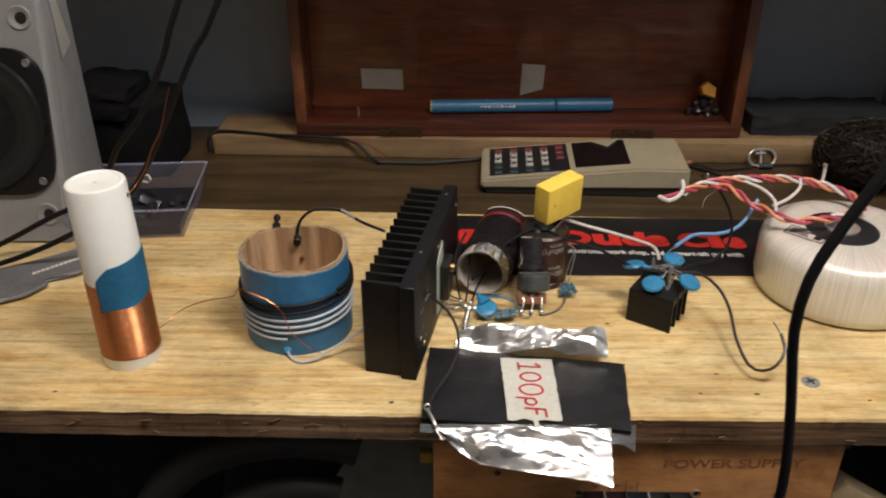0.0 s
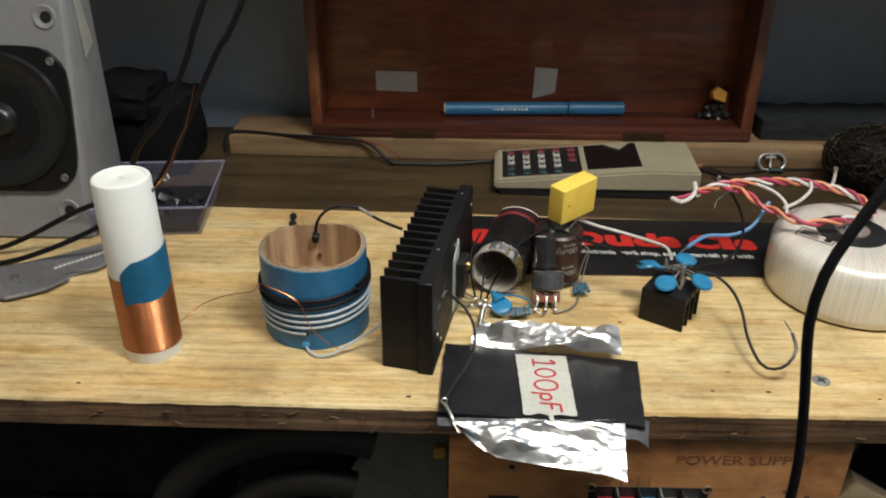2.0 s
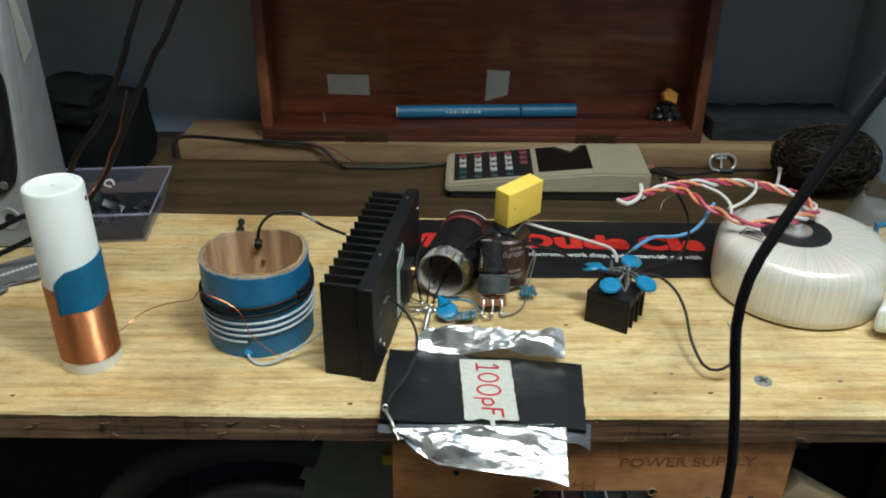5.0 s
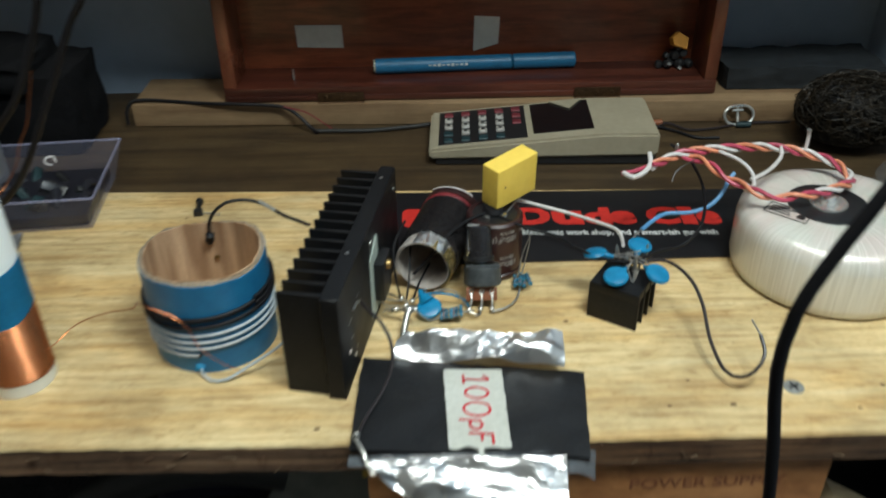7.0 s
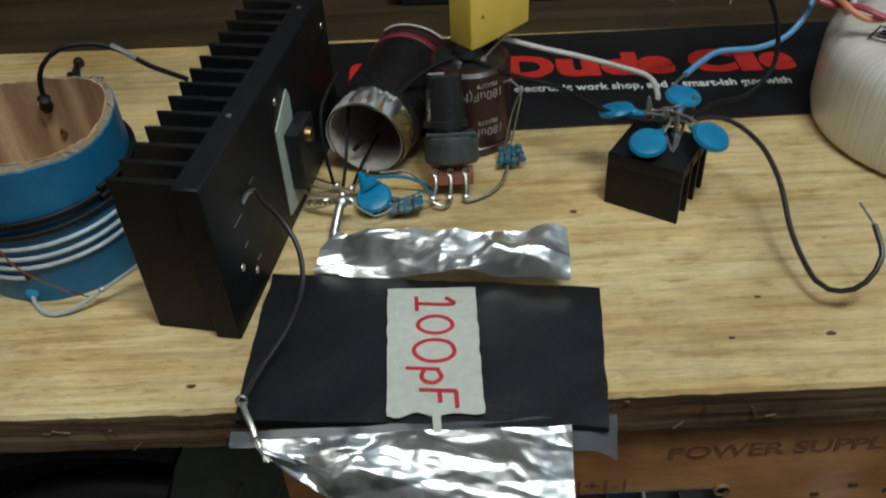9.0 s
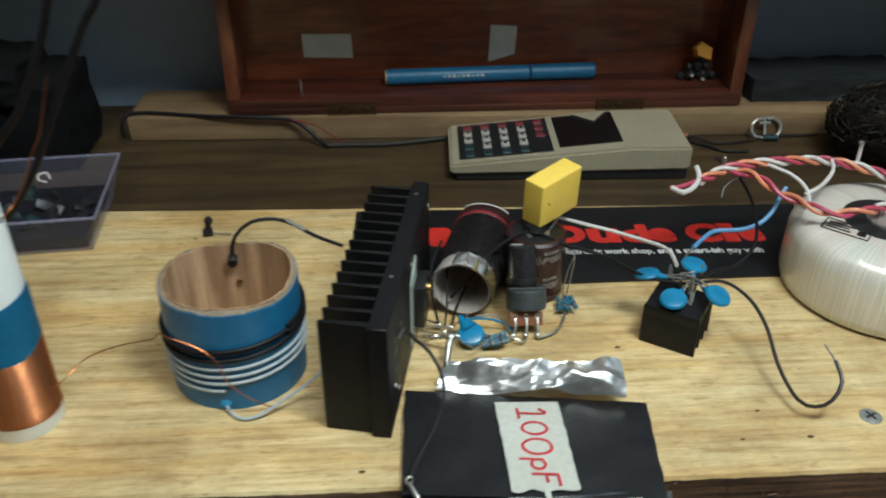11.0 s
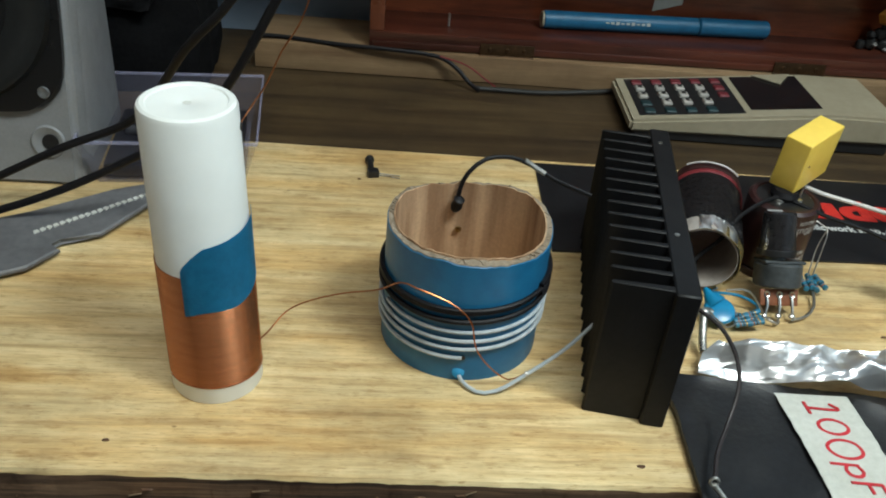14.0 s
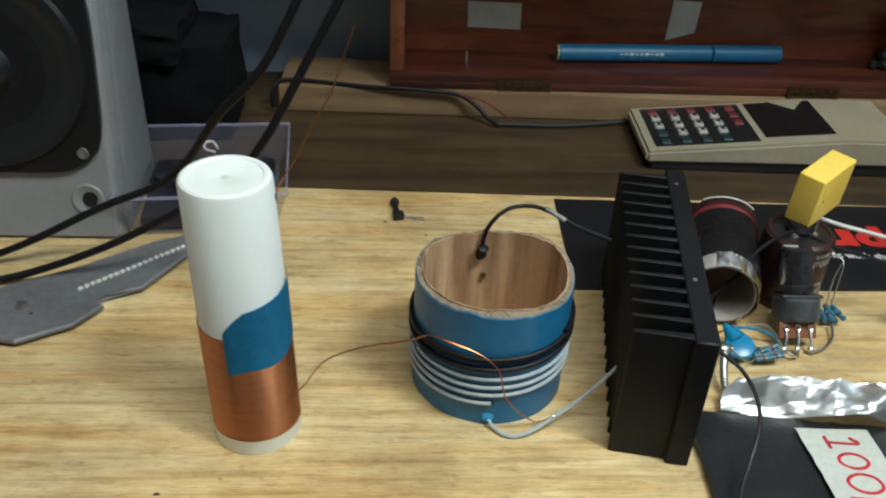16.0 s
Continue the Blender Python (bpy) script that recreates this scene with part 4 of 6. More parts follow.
    part("lead_wire", up, COPPERW, co, "thin copper wire leading up behind")


def card_coil():
    cc = thing("card_coil", (-0.062, 0.410, T), "blue-taped cardboard ring wound with black and white wire", "coil")
    c = Vector((-0.062, 0.4095, T))
    m = Matrix.Translation(c)
    h, ro = 0.0494, 0.0288

    def rim(a, r, z):
        out = 0.0007 * math.sin(2 * a + 0.6) + 0.0009 * math.sin(3 * a)
        torn = 0.0009 * noise.noise((math.cos(a) * 6, math.sin(a) * 6, r * 400)) + 0.0005 * noise.noise((math.cos(a) * 19, math.sin(a) * 19, r * 400))
        return 1 + 0.005 * math.cos(2 * a + 0.5), (out + torn) * (z > 0.03)

    part("outer_skin", lathe([(ro, 0), (ro, 0.012), (ro + 0.0002, 0.024), (ro, 0.036), (ro - 0.0001, h - 0.0012), (ro - 0.0005, h - 0.0010), (ro - 0.0006, 0)], 120, m, wobble=rim), BLUECARD, cc, "blue taped outside")
    part("inner_skin", lathe([(ro - 0.0024, 0.0), (ro - 0.0024, 0.02), (ro - 0.0024, h), (ro - 0.0028, h), (ro - 0.0028, 0.0)], 120, m, wobble=rim), CARD, cc, "brown ribbed cardboard inside")
    own = bmesh.new()
    n, ring = 760, []
    for i in range(n):
        a = 2 * math.pi * i / n
        r = ro - 0.0014 + 0.0008 * math.sin(a * 62 + 2.5 * noise.noise((math.cos(a) * 4, math.sin(a) * 4, 0)))
        k, dz = rim(a, r, h)
        ring.append((Vector((r * k * math.cos(a), r * k * math.sin(a), 0.001)), Vector((r * k * math.cos(a), r * k * math.sin(a), h + dz - 0.0006 + 0.0005 * noise.noise((math.cos(a) * 9, math.sin(a) * 9, 2))))))
    vs = [(own.verts.new(c + p), own.verts.new(c + q)) for p, q in ring]
    for i in range(n):
        p, q = vs[i], vs[(i + 1) % n]
        own.faces.new((p[0], q[0], q[1], p[1]))
    bmesh.ops.solidify(own, geom=own.faces[:], thickness=0.0004)
    part("fluting", own, RIMCARD, cc, "wavy corrugated core")

    part("rim_edge", lathe([(ro - 0.0004, h - 0.0030), (ro - 0.0004, h - 0.0007), (ro - 0.0024, h - 0.0007), (ro - 0.0024, h - 0.0030)], 120, m, wobble=rim), RIMCARD, cc, "dusty cut edge of the card")

    def loop(z, a0, a1, r, tilt, n=60):
        return [c + Vector(((ro + r) * (1 + 0.005 * math.cos(2 * a + 0.5)) * math.cos(a), (ro + r) * (1 + 0.005 * math.cos(2 * a + 0.5)) * math.sin(a), z + tilt * (a - a0) / 6.28 + 0.0016 * math.sin(a + 1.2))) for a in (a0 + (a1 - a0) * i / n for i in range(n + 1))]

    for z, lift in ((0.0272, 0.0), (0.0298, 0.0016), (0.0330, -0.0014)):
        part("black_turn", wire(loop(z, -0.6, 5.68, 0.0010, lift), 0.00095, 8, smooth=False), RUBBER, cc)
    for i, (z, a0, a1) in enumerate(((0.0232, -2.75, 3.2), (0.0195, -3.05, 3.2), (0.0160, -3.1, 3.2), (0.0122, -3.2, -1.62))):
        part("white_turn", wire(loop(z, a0, a1, 0.0008, -0.0030), 0.00072, 8, smooth=False), CLEARW, cc)
    for x, z in ((-0.063, 0.0105), (-0.0585, 0.0265)):
        part("punched_hole", lathe([(0.0009, 0), (0.0009, 0.0004), (0, 0.0004)], 10, pose(x, 0.4095 - ro - 0.00035, T + z, 90, 0, 0) @ pose(0, 0, -0.0004)), BLACKPL, cc)
    part("tail", wire(((-0.064, 0.3815, T + 0.004), (-0.063, 0.3785, T + 0.0022), (-0.058, 0.3740, T + 0.0012), (-0.051, 0.3740, T + 0.0018), (-0.0405, 0.3782, T + 0.006), (-0.027, 0.385, T + 0.012), (-0.017, 0.389, T + 0.021)), 0.0007, 8), CLEARW, cc, "pale translucent wire tail")
    part("tail_blob", lathe([(0, -0.001), (0.0022, 0), (0, 0.001)], 12, pose(-0.064, 0.3806, T + 0.004, 60, 0, 0)), BLUETAPE, cc, "dab of blue tape")
    part("solder_joint", lathe([(0, -0.0016), (0.0011, 0), (0, 0.0016)], 8, pose(-0.0405, 0.3782, T + 0.0062, 40, 40, 0)), TIN, cc)
    part("arch_wire", wire(((-0.0645, 0.4335, T + 0.0405), (-0.0640, 0.4335, T + 0.047), (-0.0615, 0.434, T + 0.0535), (-0.055, 0.437, T + 0.0580), (-0.045, 0.440, T + 0.0575), (-0.036, 0.440, T + 0.0540), (-0.028, 0.436, T + 0.0510), (-0.015, 0.431, T + 0.0480)), 0.00085, 8), RUBBER, cc, "black wire arching to the heatsink")
    part("bare_joint", wire(((-0.0400, 0.4405, T + 0.0565), (-0.0360, 0.4400, T + 0.0540), (-0.0320, 0.4380, T + 0.0524)), 0.00098, 8), BAREWIRE, cc, "bare soldered joint")
    part("knot", lathe([(0, -0.0042), (0.0016, -0.0030), (0.0023, -0.0010), (0.0018, 0.0012), (0.0022, 0.0026), (0, 0.0040)], 12, pose(-0.0645, 0.4330, T + 0.0405, 15, 12, 0)), RUBBER, cc)
    part("seam", wire([c + Vector((0.0040, ro - 0.0027, z)) for z in (0.002, 0.02, 0.046)], 0.0005, 6), PLYEDGE, cc, "seam in the cardboard")
    part("rivet", lathe([(0, 0.001), (0.0012, 0.0006), (0.0014, 0)], 10, pose(-0.0630, 0.4345, T + 0.0285, 90, 0, 0)), BRASS, cc, "brass pin")


HS = turned((0.0045, 0.3601, T), -10.1)


def main_heatsink():
    hs = thing("heatsink", (0.005, 0.42, T), "large black finned aluminium heatsink standing upright", "heatsink")
    L, H = 0.1180, 0.0550
    plate = prism(((-0.0080, 0.0008), (-0.0074, 0), (-0.0004, 0), (0, 0.0005), (0, L - 0.0005), (-0.0004, L), (-0.0075, L), (-0.0080, L - 0.0008)), 0.0, H, HS, bevel=0.0005)
    part("back_plate", plate, BLACKANO, hs)
    n = 14
    for i in range(n):
        y = 0.0036 + (L - 0.0102) * i / (n - 1)
        t = 0.0011 if i else 0.0014
        fin = prism(((-0.0078, y - t), (-0.0268, y - t * 0.6), (-0.0276, y), (-0.0268, y + t * 0.6), (-0.0078, y + t)), 0.0, H - 0.0004, HS, bevel=0.0003)
        part("fin", fin, BLACKANO, hs)
    for y, z in ((0.012, 0.018), (0.058, 0.046), (0.112, 0.045), (0.020, 0.010)):
        part("drilled_hole", lathe([(0.0012, 0), (0.0011, 0.0003), (0, 0.0002)], 12, HS @ pose(0, y, z, 0, 90, 0)), TIN, hs, "small bright drilled hole")
    for y in (0.035, 0.105):
        part("top_hole", lathe([(0.0009, 0), (0.0008, 0.0003), (0, 0.0002)], 10, HS @ pose(-0.0045, y, H)), TIN, hs, "small bright hole")
    scr = bmesh.new()
    for y, z, l in ((0.013, 0.032, 0.006), (0.028, 0.036, 0.004), (0.016, 0.022, 0.003), (0.022, 0.012, 0.003)):
        box(0, 0.00012, y, y + l, z, z + 0.0004, 0, HS, scr)
    part("scratch", scr, GREYMETAL, hs, "bright scratches", 0)
    pad = prism(((0.052, 0.006), (0.067, 0.004), (0.0690, 0.042), (0.0675, 0.045), (0.0535, 0.038)), 0.0, 0.0006, HS @ Matrix(((0, 0, 1, 0.0001), (1, 0, 0, 0), (0, 1, 0, 0), (0, 0, 0, 1))))
    part("insulator", pad, INSUL, hs, "pale green insulating pad", 0)
    tr = part("transistor", box(0.0008, 0.0058, 0.0575, 0.0730, 0.0125, 0.0340, 0.0007, HS), BLACKPL, hs, "black power transistor")
    part("screw", lathe([(0, 0.0026), (0.0022, 0.0020), (0.0026, 0.0008), (0.0026, 0)], 16, HS @ pose(0.0058, 0.0650, 0.0300, 0, 90, 0)), BRASS, tr, "brass screw head")
    for y, end in ((0.0605, (0.030, 0.424, T + 0.003)), (0.0652, (0.033, 0.427, T + 0.004)), (0.0700, (0.028, 0.431, T + 0.003))):
        a = HS @ Vector((0.0035, y, 0.013))
        part("pin", wire((a, a + Vector((0.001, -0.001, -0.004)), Vector(end)), 0.0005, 6), TIN, tr)
    for ph in (0.0, math.pi):
        line = [Vector((0.0190, 0.4190, T + 0.0050)).lerp(Vector((0.0330, 0.4125, T + 0.0095)), k / 24) + 0.0008 * Vector((0.3 * math.sin(k * 0.9 + ph), math.sin(k * 0.9 + ph), math.cos(k * 0.9 + ph))) for k in range(25)]
        part("twisted_lead", wire(line, 0.0005, 6, smooth=False), TIN, hs, "twisted bare wire")
    for p in ((0.0300, 0.4245, T + 0.0035), (0.0330, 0.4270, T + 0.0042), (0.0275, 0.4300, T + 0.0035)):
        part("solder_blob", lathe([(0, -0.0014), (0.0014, -0.0004), (0.0012, 0.0007), (0, 0.0016)], 10, pose(*p, 25, 15, 0)), TIN, hs)
    part("solder_run", wire([HS @ Vector(p) for p in ((0.0006, 0.020, 0.0355), (0.0012, 0.024, 0.0365), (0.002, 0.0275, 0.0350))], 0.0007, 6), TIN, hs, "solder tail")
    part("lead", wire((HS @ Vector((0.002, 0.0275, 0.0350)), (0.0150, 0.3800, 0.7850), (0.0205, 0.3740, 0.7830), (0.0250, 0.3675, 0.7770), (0.0255, 0.3600, 0.7700), (0.0215, 0.3520, 0.7630), (0.0150, 0.3410, 0.7590), (0.0115, 0.3310, 0.7580)), 0.00075, 8), WIREBLK, hs, "black wire to the foil capacitor")


def foil_capacitor():
    fc = thing("foil_capacitor", (0.06, 0.35, T), "flat home-made foil capacitor wrapped in black tape, overhanging the edge", "capacitor")
    tl, tr, br, bl = Vector((0.0105, 0.386)), Vector((0.1115, 0.3725)), Vector((0.1060, 0.3205)), Vector((0.0082, 0.3285))

    def spot(u, v):
        p = tl.lerp(tr, u).lerp(bl.lerp(br, u), v)
        n = noise.noise((u * 5, v * 4, 2.0))
        z = T + 0.0026 + 0.0010 * n + 0.0010 * math.sin(v * 3.1) + 0.0007 * math.exp(-((u - 0.53) / 0.02) ** 2)
        return Vector((p.x + 0.0006 * noise.noise((v * 6, 1, u * 3)), p.y + 0.0006 * noise.noise((u * 6, 4, 0)), z))

    part("black_wrap", sheet(60, 36, spot, 0.0022), PADBLACK, fc, "black gaffer tape wrap", 60)

    def tape(u, v):
        a, b = Vector((0.0475, 0.3745)).lerp(Vector((0.0740, 0.3735)), u), Vector((0.0490, 0.3262)).lerp(Vector((0.0745, 0.3258)), u)
        p = a.lerp(b, v)
        rag = 0.0014 * noise.noise((u * 5, 0, 9)) * (v > 0.98) + 0.0008 * noise.noise((u * 16, 5, 9)) * (v < 0.02 or v > 0.98)
        z = T + 0.0043 + 0.0007 * math.sin(v * 3.1) + 0.00025 * noise.noise((u * 4, v * 7, 3))
        return Vector((p.x + 0.0005 * noise.noise((v * 12, u, 3)), p.y + rag, z))

    lab = part("tape_label", sheet(16, 30, tape, 0.0002), TAPEW, fc, "strip of masking tape with red handwriting")

    def stroke(pts):
        return [tape(u, v) + Vector((0, 0, 0.0004)) for u, v in pts]

    def ellipse(cu, cv, ru, rv):
        return [(cu + ru * math.cos(a), cv + rv * math.sin(a)) for a in (2 * math.pi * i / 20 + 0.4 for i in range(22))]

    glyphs = ([[(0.33, 0.09), (0.33, 0.21)], [(0.33, 0.15), (0.74, 0.16), (0.66, 0.10)]],
              [ellipse(0.53, 0.335, 0.19, 0.072)], [ellipse(0.51, 0.545, 0.22, 0.085)],
              [[(0.20, 0.675), (0.56, 0.690)], [(0.53, 0.690), (0.57, 0.745), (0.50, 0.785), (0.40, 0.775), (0.36, 0.735), (0.40, 0.69)]],
              [[(0.34, 0.835), (0.73, 0.850)], [(0.72, 0.850), (0.71, 0.965)], [(0.55, 0.845), (0.54, 0.925)]])
    for g in glyphs:
        own = bmesh.new()
        for s in g:
            wire(stroke(s), 0.00066, 5, 0.001, own)
        own.transform(Matrix.Translation((0, 0, T + 0.0048)) @ Matrix.Diagonal((1, 1, 0.35, 1)) @ Matrix.Translation((0, 0, -T - 0.0048)))
        part("red_letter", own, REDINK, lab, "red felt-pen character")

    def crumple(p, s, f):
        return p + s * noise.noise_vector(p * f) + 0.45 * s * noise.noise_vector(p * f * 2.7 + Vector((5, 5, 5)))

    def back_foil(u, v):
        a = Vector((0.0235, 0.3850)).lerp(Vector((0.1025, 0.3735)), u)
        b = Vector((0.0270, 0.3930)).lerp(Vector((0.1030, 0.3890)), u)
        p = a.lerp(b, v)
        p.x -= 0.012 * max(0, v - 0.6) * (1 - u) * -1
        z = T + 0.0022 + 0.0100 * v**0.9 * (1 + 0.35 * noise.noise((u * 6, 0, 1))) + 0.0022 * math.sin(math.pi * v) * noise.noise((u * 9, 0, 5))
        q = crumple(Vector((p.x, p.y, z + 0.0012)), 0.0005, 40)
        q.z = max(q.z, T + 0.0022)
        return q

    part("back_foil", crushed(190, 56, back_foil, 0.42, 3), FOILSOFT, fc, "crumpled aluminium foil tab", 30)

    def front_foil(u, v):
        x = 0.0150 + 0.0810 * u
        reach = 0.30 + 0.32 * min(1, u / 0.2) + 0.44 * u + 0.06 * max(0, u - 0.85) / 0.15
        p = Vector((x + 0.006 * v * (1 - u), 0.3205 - 0.0185 * reach * v, T + 0.0050 - 0.0158 * reach * v * (0.75 + 0.25 * v)))
        return crumple(p, 0.0005, 30)

    part("front_foil", crushed(190, 70, front_foil, 0.34, 8), FOIL, fc, "crumpled aluminium foil flap", 30)

    def sleeve(u, v):
        p = Vector((0.0080 + 0.1005 * u, 0.3245 - (0.0040 + 0.0030 * u) * v, T + 0.0028 - (0.0014 + 0.0045 * u) * v - 0.0045 * v * max(0, u - 0.93) * 14))
        return p + 0.0006 * noise.noise_vector(p * 120)

    part("tape_slit", box(-0.0011, 0.0011, -0.0035, 0.0035, 0, 0.0003, 0, turned((0.0620, 0.3236, T + 0.0046), 3)), TAPEW, fc, "pale seam under the label", 0)
    part("clear_sleeve", sheet(40, 8, sleeve, 0.0003), SLEEVE, fc, "edge of the clear plastic layer")
    part("clip_wire", wire(((0.0112, 0.3295, T + 0.0070), (0.0124, 0.3270, T + 0.0064), (0.0142, 0.3238, T + 0.0052), (0.0152, 0.3215, T + 0.0040)), 0.0009, 8), TIN, fc, "soldered wire on the foil")
    part("clip_loop", wire([(0.0110 + 0.0013 * math.cos(a), 0.3303 + 0.0006 * math.sin(a), T + 0.0080 + 0.0013 * math.sin(a)) for a in (0.5 * k for k in range(13))], 0.0005, 6, smooth=False), TIN, fc)
    for k, (dx, dz) in enumerate(((0.0, 0.0), (0.0012, 0.0004), (-0.0010, 0.0002))):
        part("strand", wire(((0.0152, 0.3215, T + 0.0040), (0.0164 + dx, 0.3195, T + 0.0034 + dz), (0.0176 + dx * 0.4, 0.3175, T + 0.0016 + dz), (0.0188 + dx, 0.3160, T + 0.0006 + dz)), 0.0004, 6), TIN, fc)
    part("solder_blob", lathe([(0, -0.0012), (0.0010, -0.0004), (0.0009, 0.0006), (0, 0.0012)], 12, pose(0.0112, 0.3298, T + 0.0068)), TIN, fc)
    part("clip_rod", wire(((0.0288, 0.3960, T + 0.0035), (0.0292, 0.4000, T + 0.0052), (0.0304, 0.4060, T + 0.0085), (0.0316, 0.4102, T + 0.0108), (0.0336, 0.4122, T + 0.0106), (0.0352, 0.4118, T + 0.0098)), 0.0016, 10), TIN, fc, "bent metal tag")
    part("clip_ball", lathe([(0, -0.0022), (0.0019, -0.0010), (0.0021, 0.0005), (0, 0.0022)], 14, pose(0.0320, 0.4106, T + 0.0110, 30, 20, 0)), TIN, fc, "solder blob")


def banner():
    bn = thing("vinyl_banner", (0.11, 0.503, T), "black vinyl banner strip with red and white printing", "banner")
    part("strip", prism(((-0.0175, 0.464), (0.240, 0.466), (0.244, 0.5395), (-0.0145, 0.5440)), T + 0.0001, T + 0.0010), BANNER, bn, "", 0)
    z = T + 0.0011
    slope = math.tan(radians(-2.0))

    def fitted(text, x, y, w, h, bold):
        own = letters(text, 0.02, Matrix.Identity(4), 0.00012, bold=bold)
        lo = Vector([min(v.co[k] for v in own.verts) for k in range(3)])
        hi = Vector([max(v.co[k] for v in own.verts) for k in range(3)])
        for v in own.verts:
            px = x + (v.co.x - lo.x) * w / (hi.x - lo.x)
            v.co = Vector((px, y + slope * (px - 0.10) + (v.co.y - lo.y) * h / (hi.y - lo.y), z + v.co.z))
        return own

    for text, x, w, h in (("D", 0.0932, 0.0206, 0.0192), ("u", 0.1147, 0.0178, 0.0152), ("d", 0.1331, 0.0162, 0.0192), ("e", 0.1486, 0.0152, 0.0152), ("C", 0.1700, 0.0192, 0.0196), ("l", 0.1900, 0.0085, 0.0196), ("e", 0.1992, 0.0140, 0.0152)):
        part("red_letter", fitted(text, x, 0.5026, w, h, 0.0011), REDPRINT, bn, "fat red letter", 0)
    for x, w in ((0.026, 0.013), (0.070, 0.010)):
        outer = [(x + w / 2 + (w / 2) * math.copysign(abs(math.cos(a)) ** 0.5, math.cos(a)), 0.5125 + 0.0100 * math.copysign(abs(math.sin(a)) ** 0.5, math.sin(a))) for a in (2 * math.pi * i / 24 for i in range(24))]
        part("red_shape", prism(outer, z, z + 0.00025), REDPRINT, bn, "", 0)
    part("small_print", fitted("electronic work shop, and a smart-ish guy with", 0.0953, 0.4900, 0.1115, 0.0066, 0.0004), WHITEPRINT, bn, "white small print", 0)


def wound_tube():
    wt = thing("choke_coil", (0.046, 0.465, T), "black wire wound on a foil-lined card tube, lying on its side", "coil")
    a = Vector((0.0385, 0.4395, T + 0.0163))
    d = Vector((0.30, 0.954, 0)).normalized()
    L = 0.058
    m = Matrix.Translation(a) @ d.to_track_quat("Z", "Y").to_matrix().to_4x4() @ Matrix.Diagonal((0.945, 0.945, 1, 1))
    part("tube", lathe([(0.0142, 0), (0.0146, 0), (0.0149, 0.002), (0.0149, L), (0.0142, L), (0.0142, 0)], 48, m), TUBEPAPER, wt, "card tube with a pale paper lining")
    def collar(a0, a1, seed, reach, puff):
        def place(u, v):
            an = a0 + (a1 - a0) * u
            rag = reach * (1 + 0.45 * noise.noise((u * 5, seed, 1)) + 0.25 * noise.noise((u * 14, seed, 4)))
            rr = 0.0154 + puff * (0.35 + noise.noise((u * 3.5, v * 1.6, seed))) * math.sin(math.pi * min(1, 0.15 + v))
            return m @ Vector((rr * math.cos(an), rr * math.sin(an), -0.0006 + rag * v))
        return sheet(44, 12, place, 0.0003)

    # the lining's paper turned over the rim, then foil patches over it
    part("paper_collar", collar(-0.5, 1.75, 2, 0.0090, 0.0006), TUBEPAPER, wt, "torn pale paper collar", 50)
    part("gold_collar", collar(2.0, 3.9, 7, 0.0120, 0.0022), GOLDFOIL, wt, "crumpled gold foil scrap", 28)
    part("foil_collar", collar(1.25, 2.45, 5, 0.0135, 0.0018), FOIL, wt, "crumpled silver foil scrap", 28)
    prof = [(0.0152, 0.0105)]
    for i in range(26):
        z = 0.011 + 0.041 * i / 26
        prof += [(0.0160, z), (0.0171, z + 0.0004), (0.0171, z + 0.0011)]
    prof += [(0.0160, 0.0525), (0.0150, 0.0528)]
    part("winding", lathe(prof, 48, m, wobble=lambda an, r, z: (1 + 0.012 * noise.noise((math.cos(an) * 3, math.sin(an) * 3, z * 120)), 0)), GLOSSBLK, wt, "glossy black wrinkled winding", 60)
    part("tape_band", lathe([(0.0152, 0.050), (0.0174, 0.0505), (0.0174, 0.0565), (0.0152, 0.058)], 48, m), MAROON, wt, "dark red tape band")
    part("red_band", lathe([(0.0172, 0.0462), (0.0176, 0.0468), (0.0176, 0.0492), (0.0172, 0.0498)], 40, m), REDSCRAP, wt, "red tape band")
    part("cream_lead", wire([m @ Vector((0.0184 * math.cos(a), 0.0184 * math.sin(a), 0.0545 + 0.0008 * math.sin(3 * a))) for a in (0.9 + 0.11 * k for k in range(14))], 0.00042, 7), WHITEW, wt, "cream wire round the far end")
    for z0, pts in ((0, ((0.0300, 0.4275, T + 0.004), (0.0315, 0.436, T + 0.012), (0.0325, 0.452, T + 0.022), (0.0335, 0.462, T + 0.024))), (1, ((0.0335, 0.4285, T + 0.004), (0.0365, 0.440, T + 0.006), (0.042, 0.452, T + 0.010))), (2, ((0.0270, 0.4275, T + 0.006), (0.0245, 0.434, T + 0.018), (0.0245, 0.443, T + 0.028), (0.030, 0.455, T + 0.0345)))):
        part("lead", wire(pts, 0.0006, 8), RUBBER, wt)


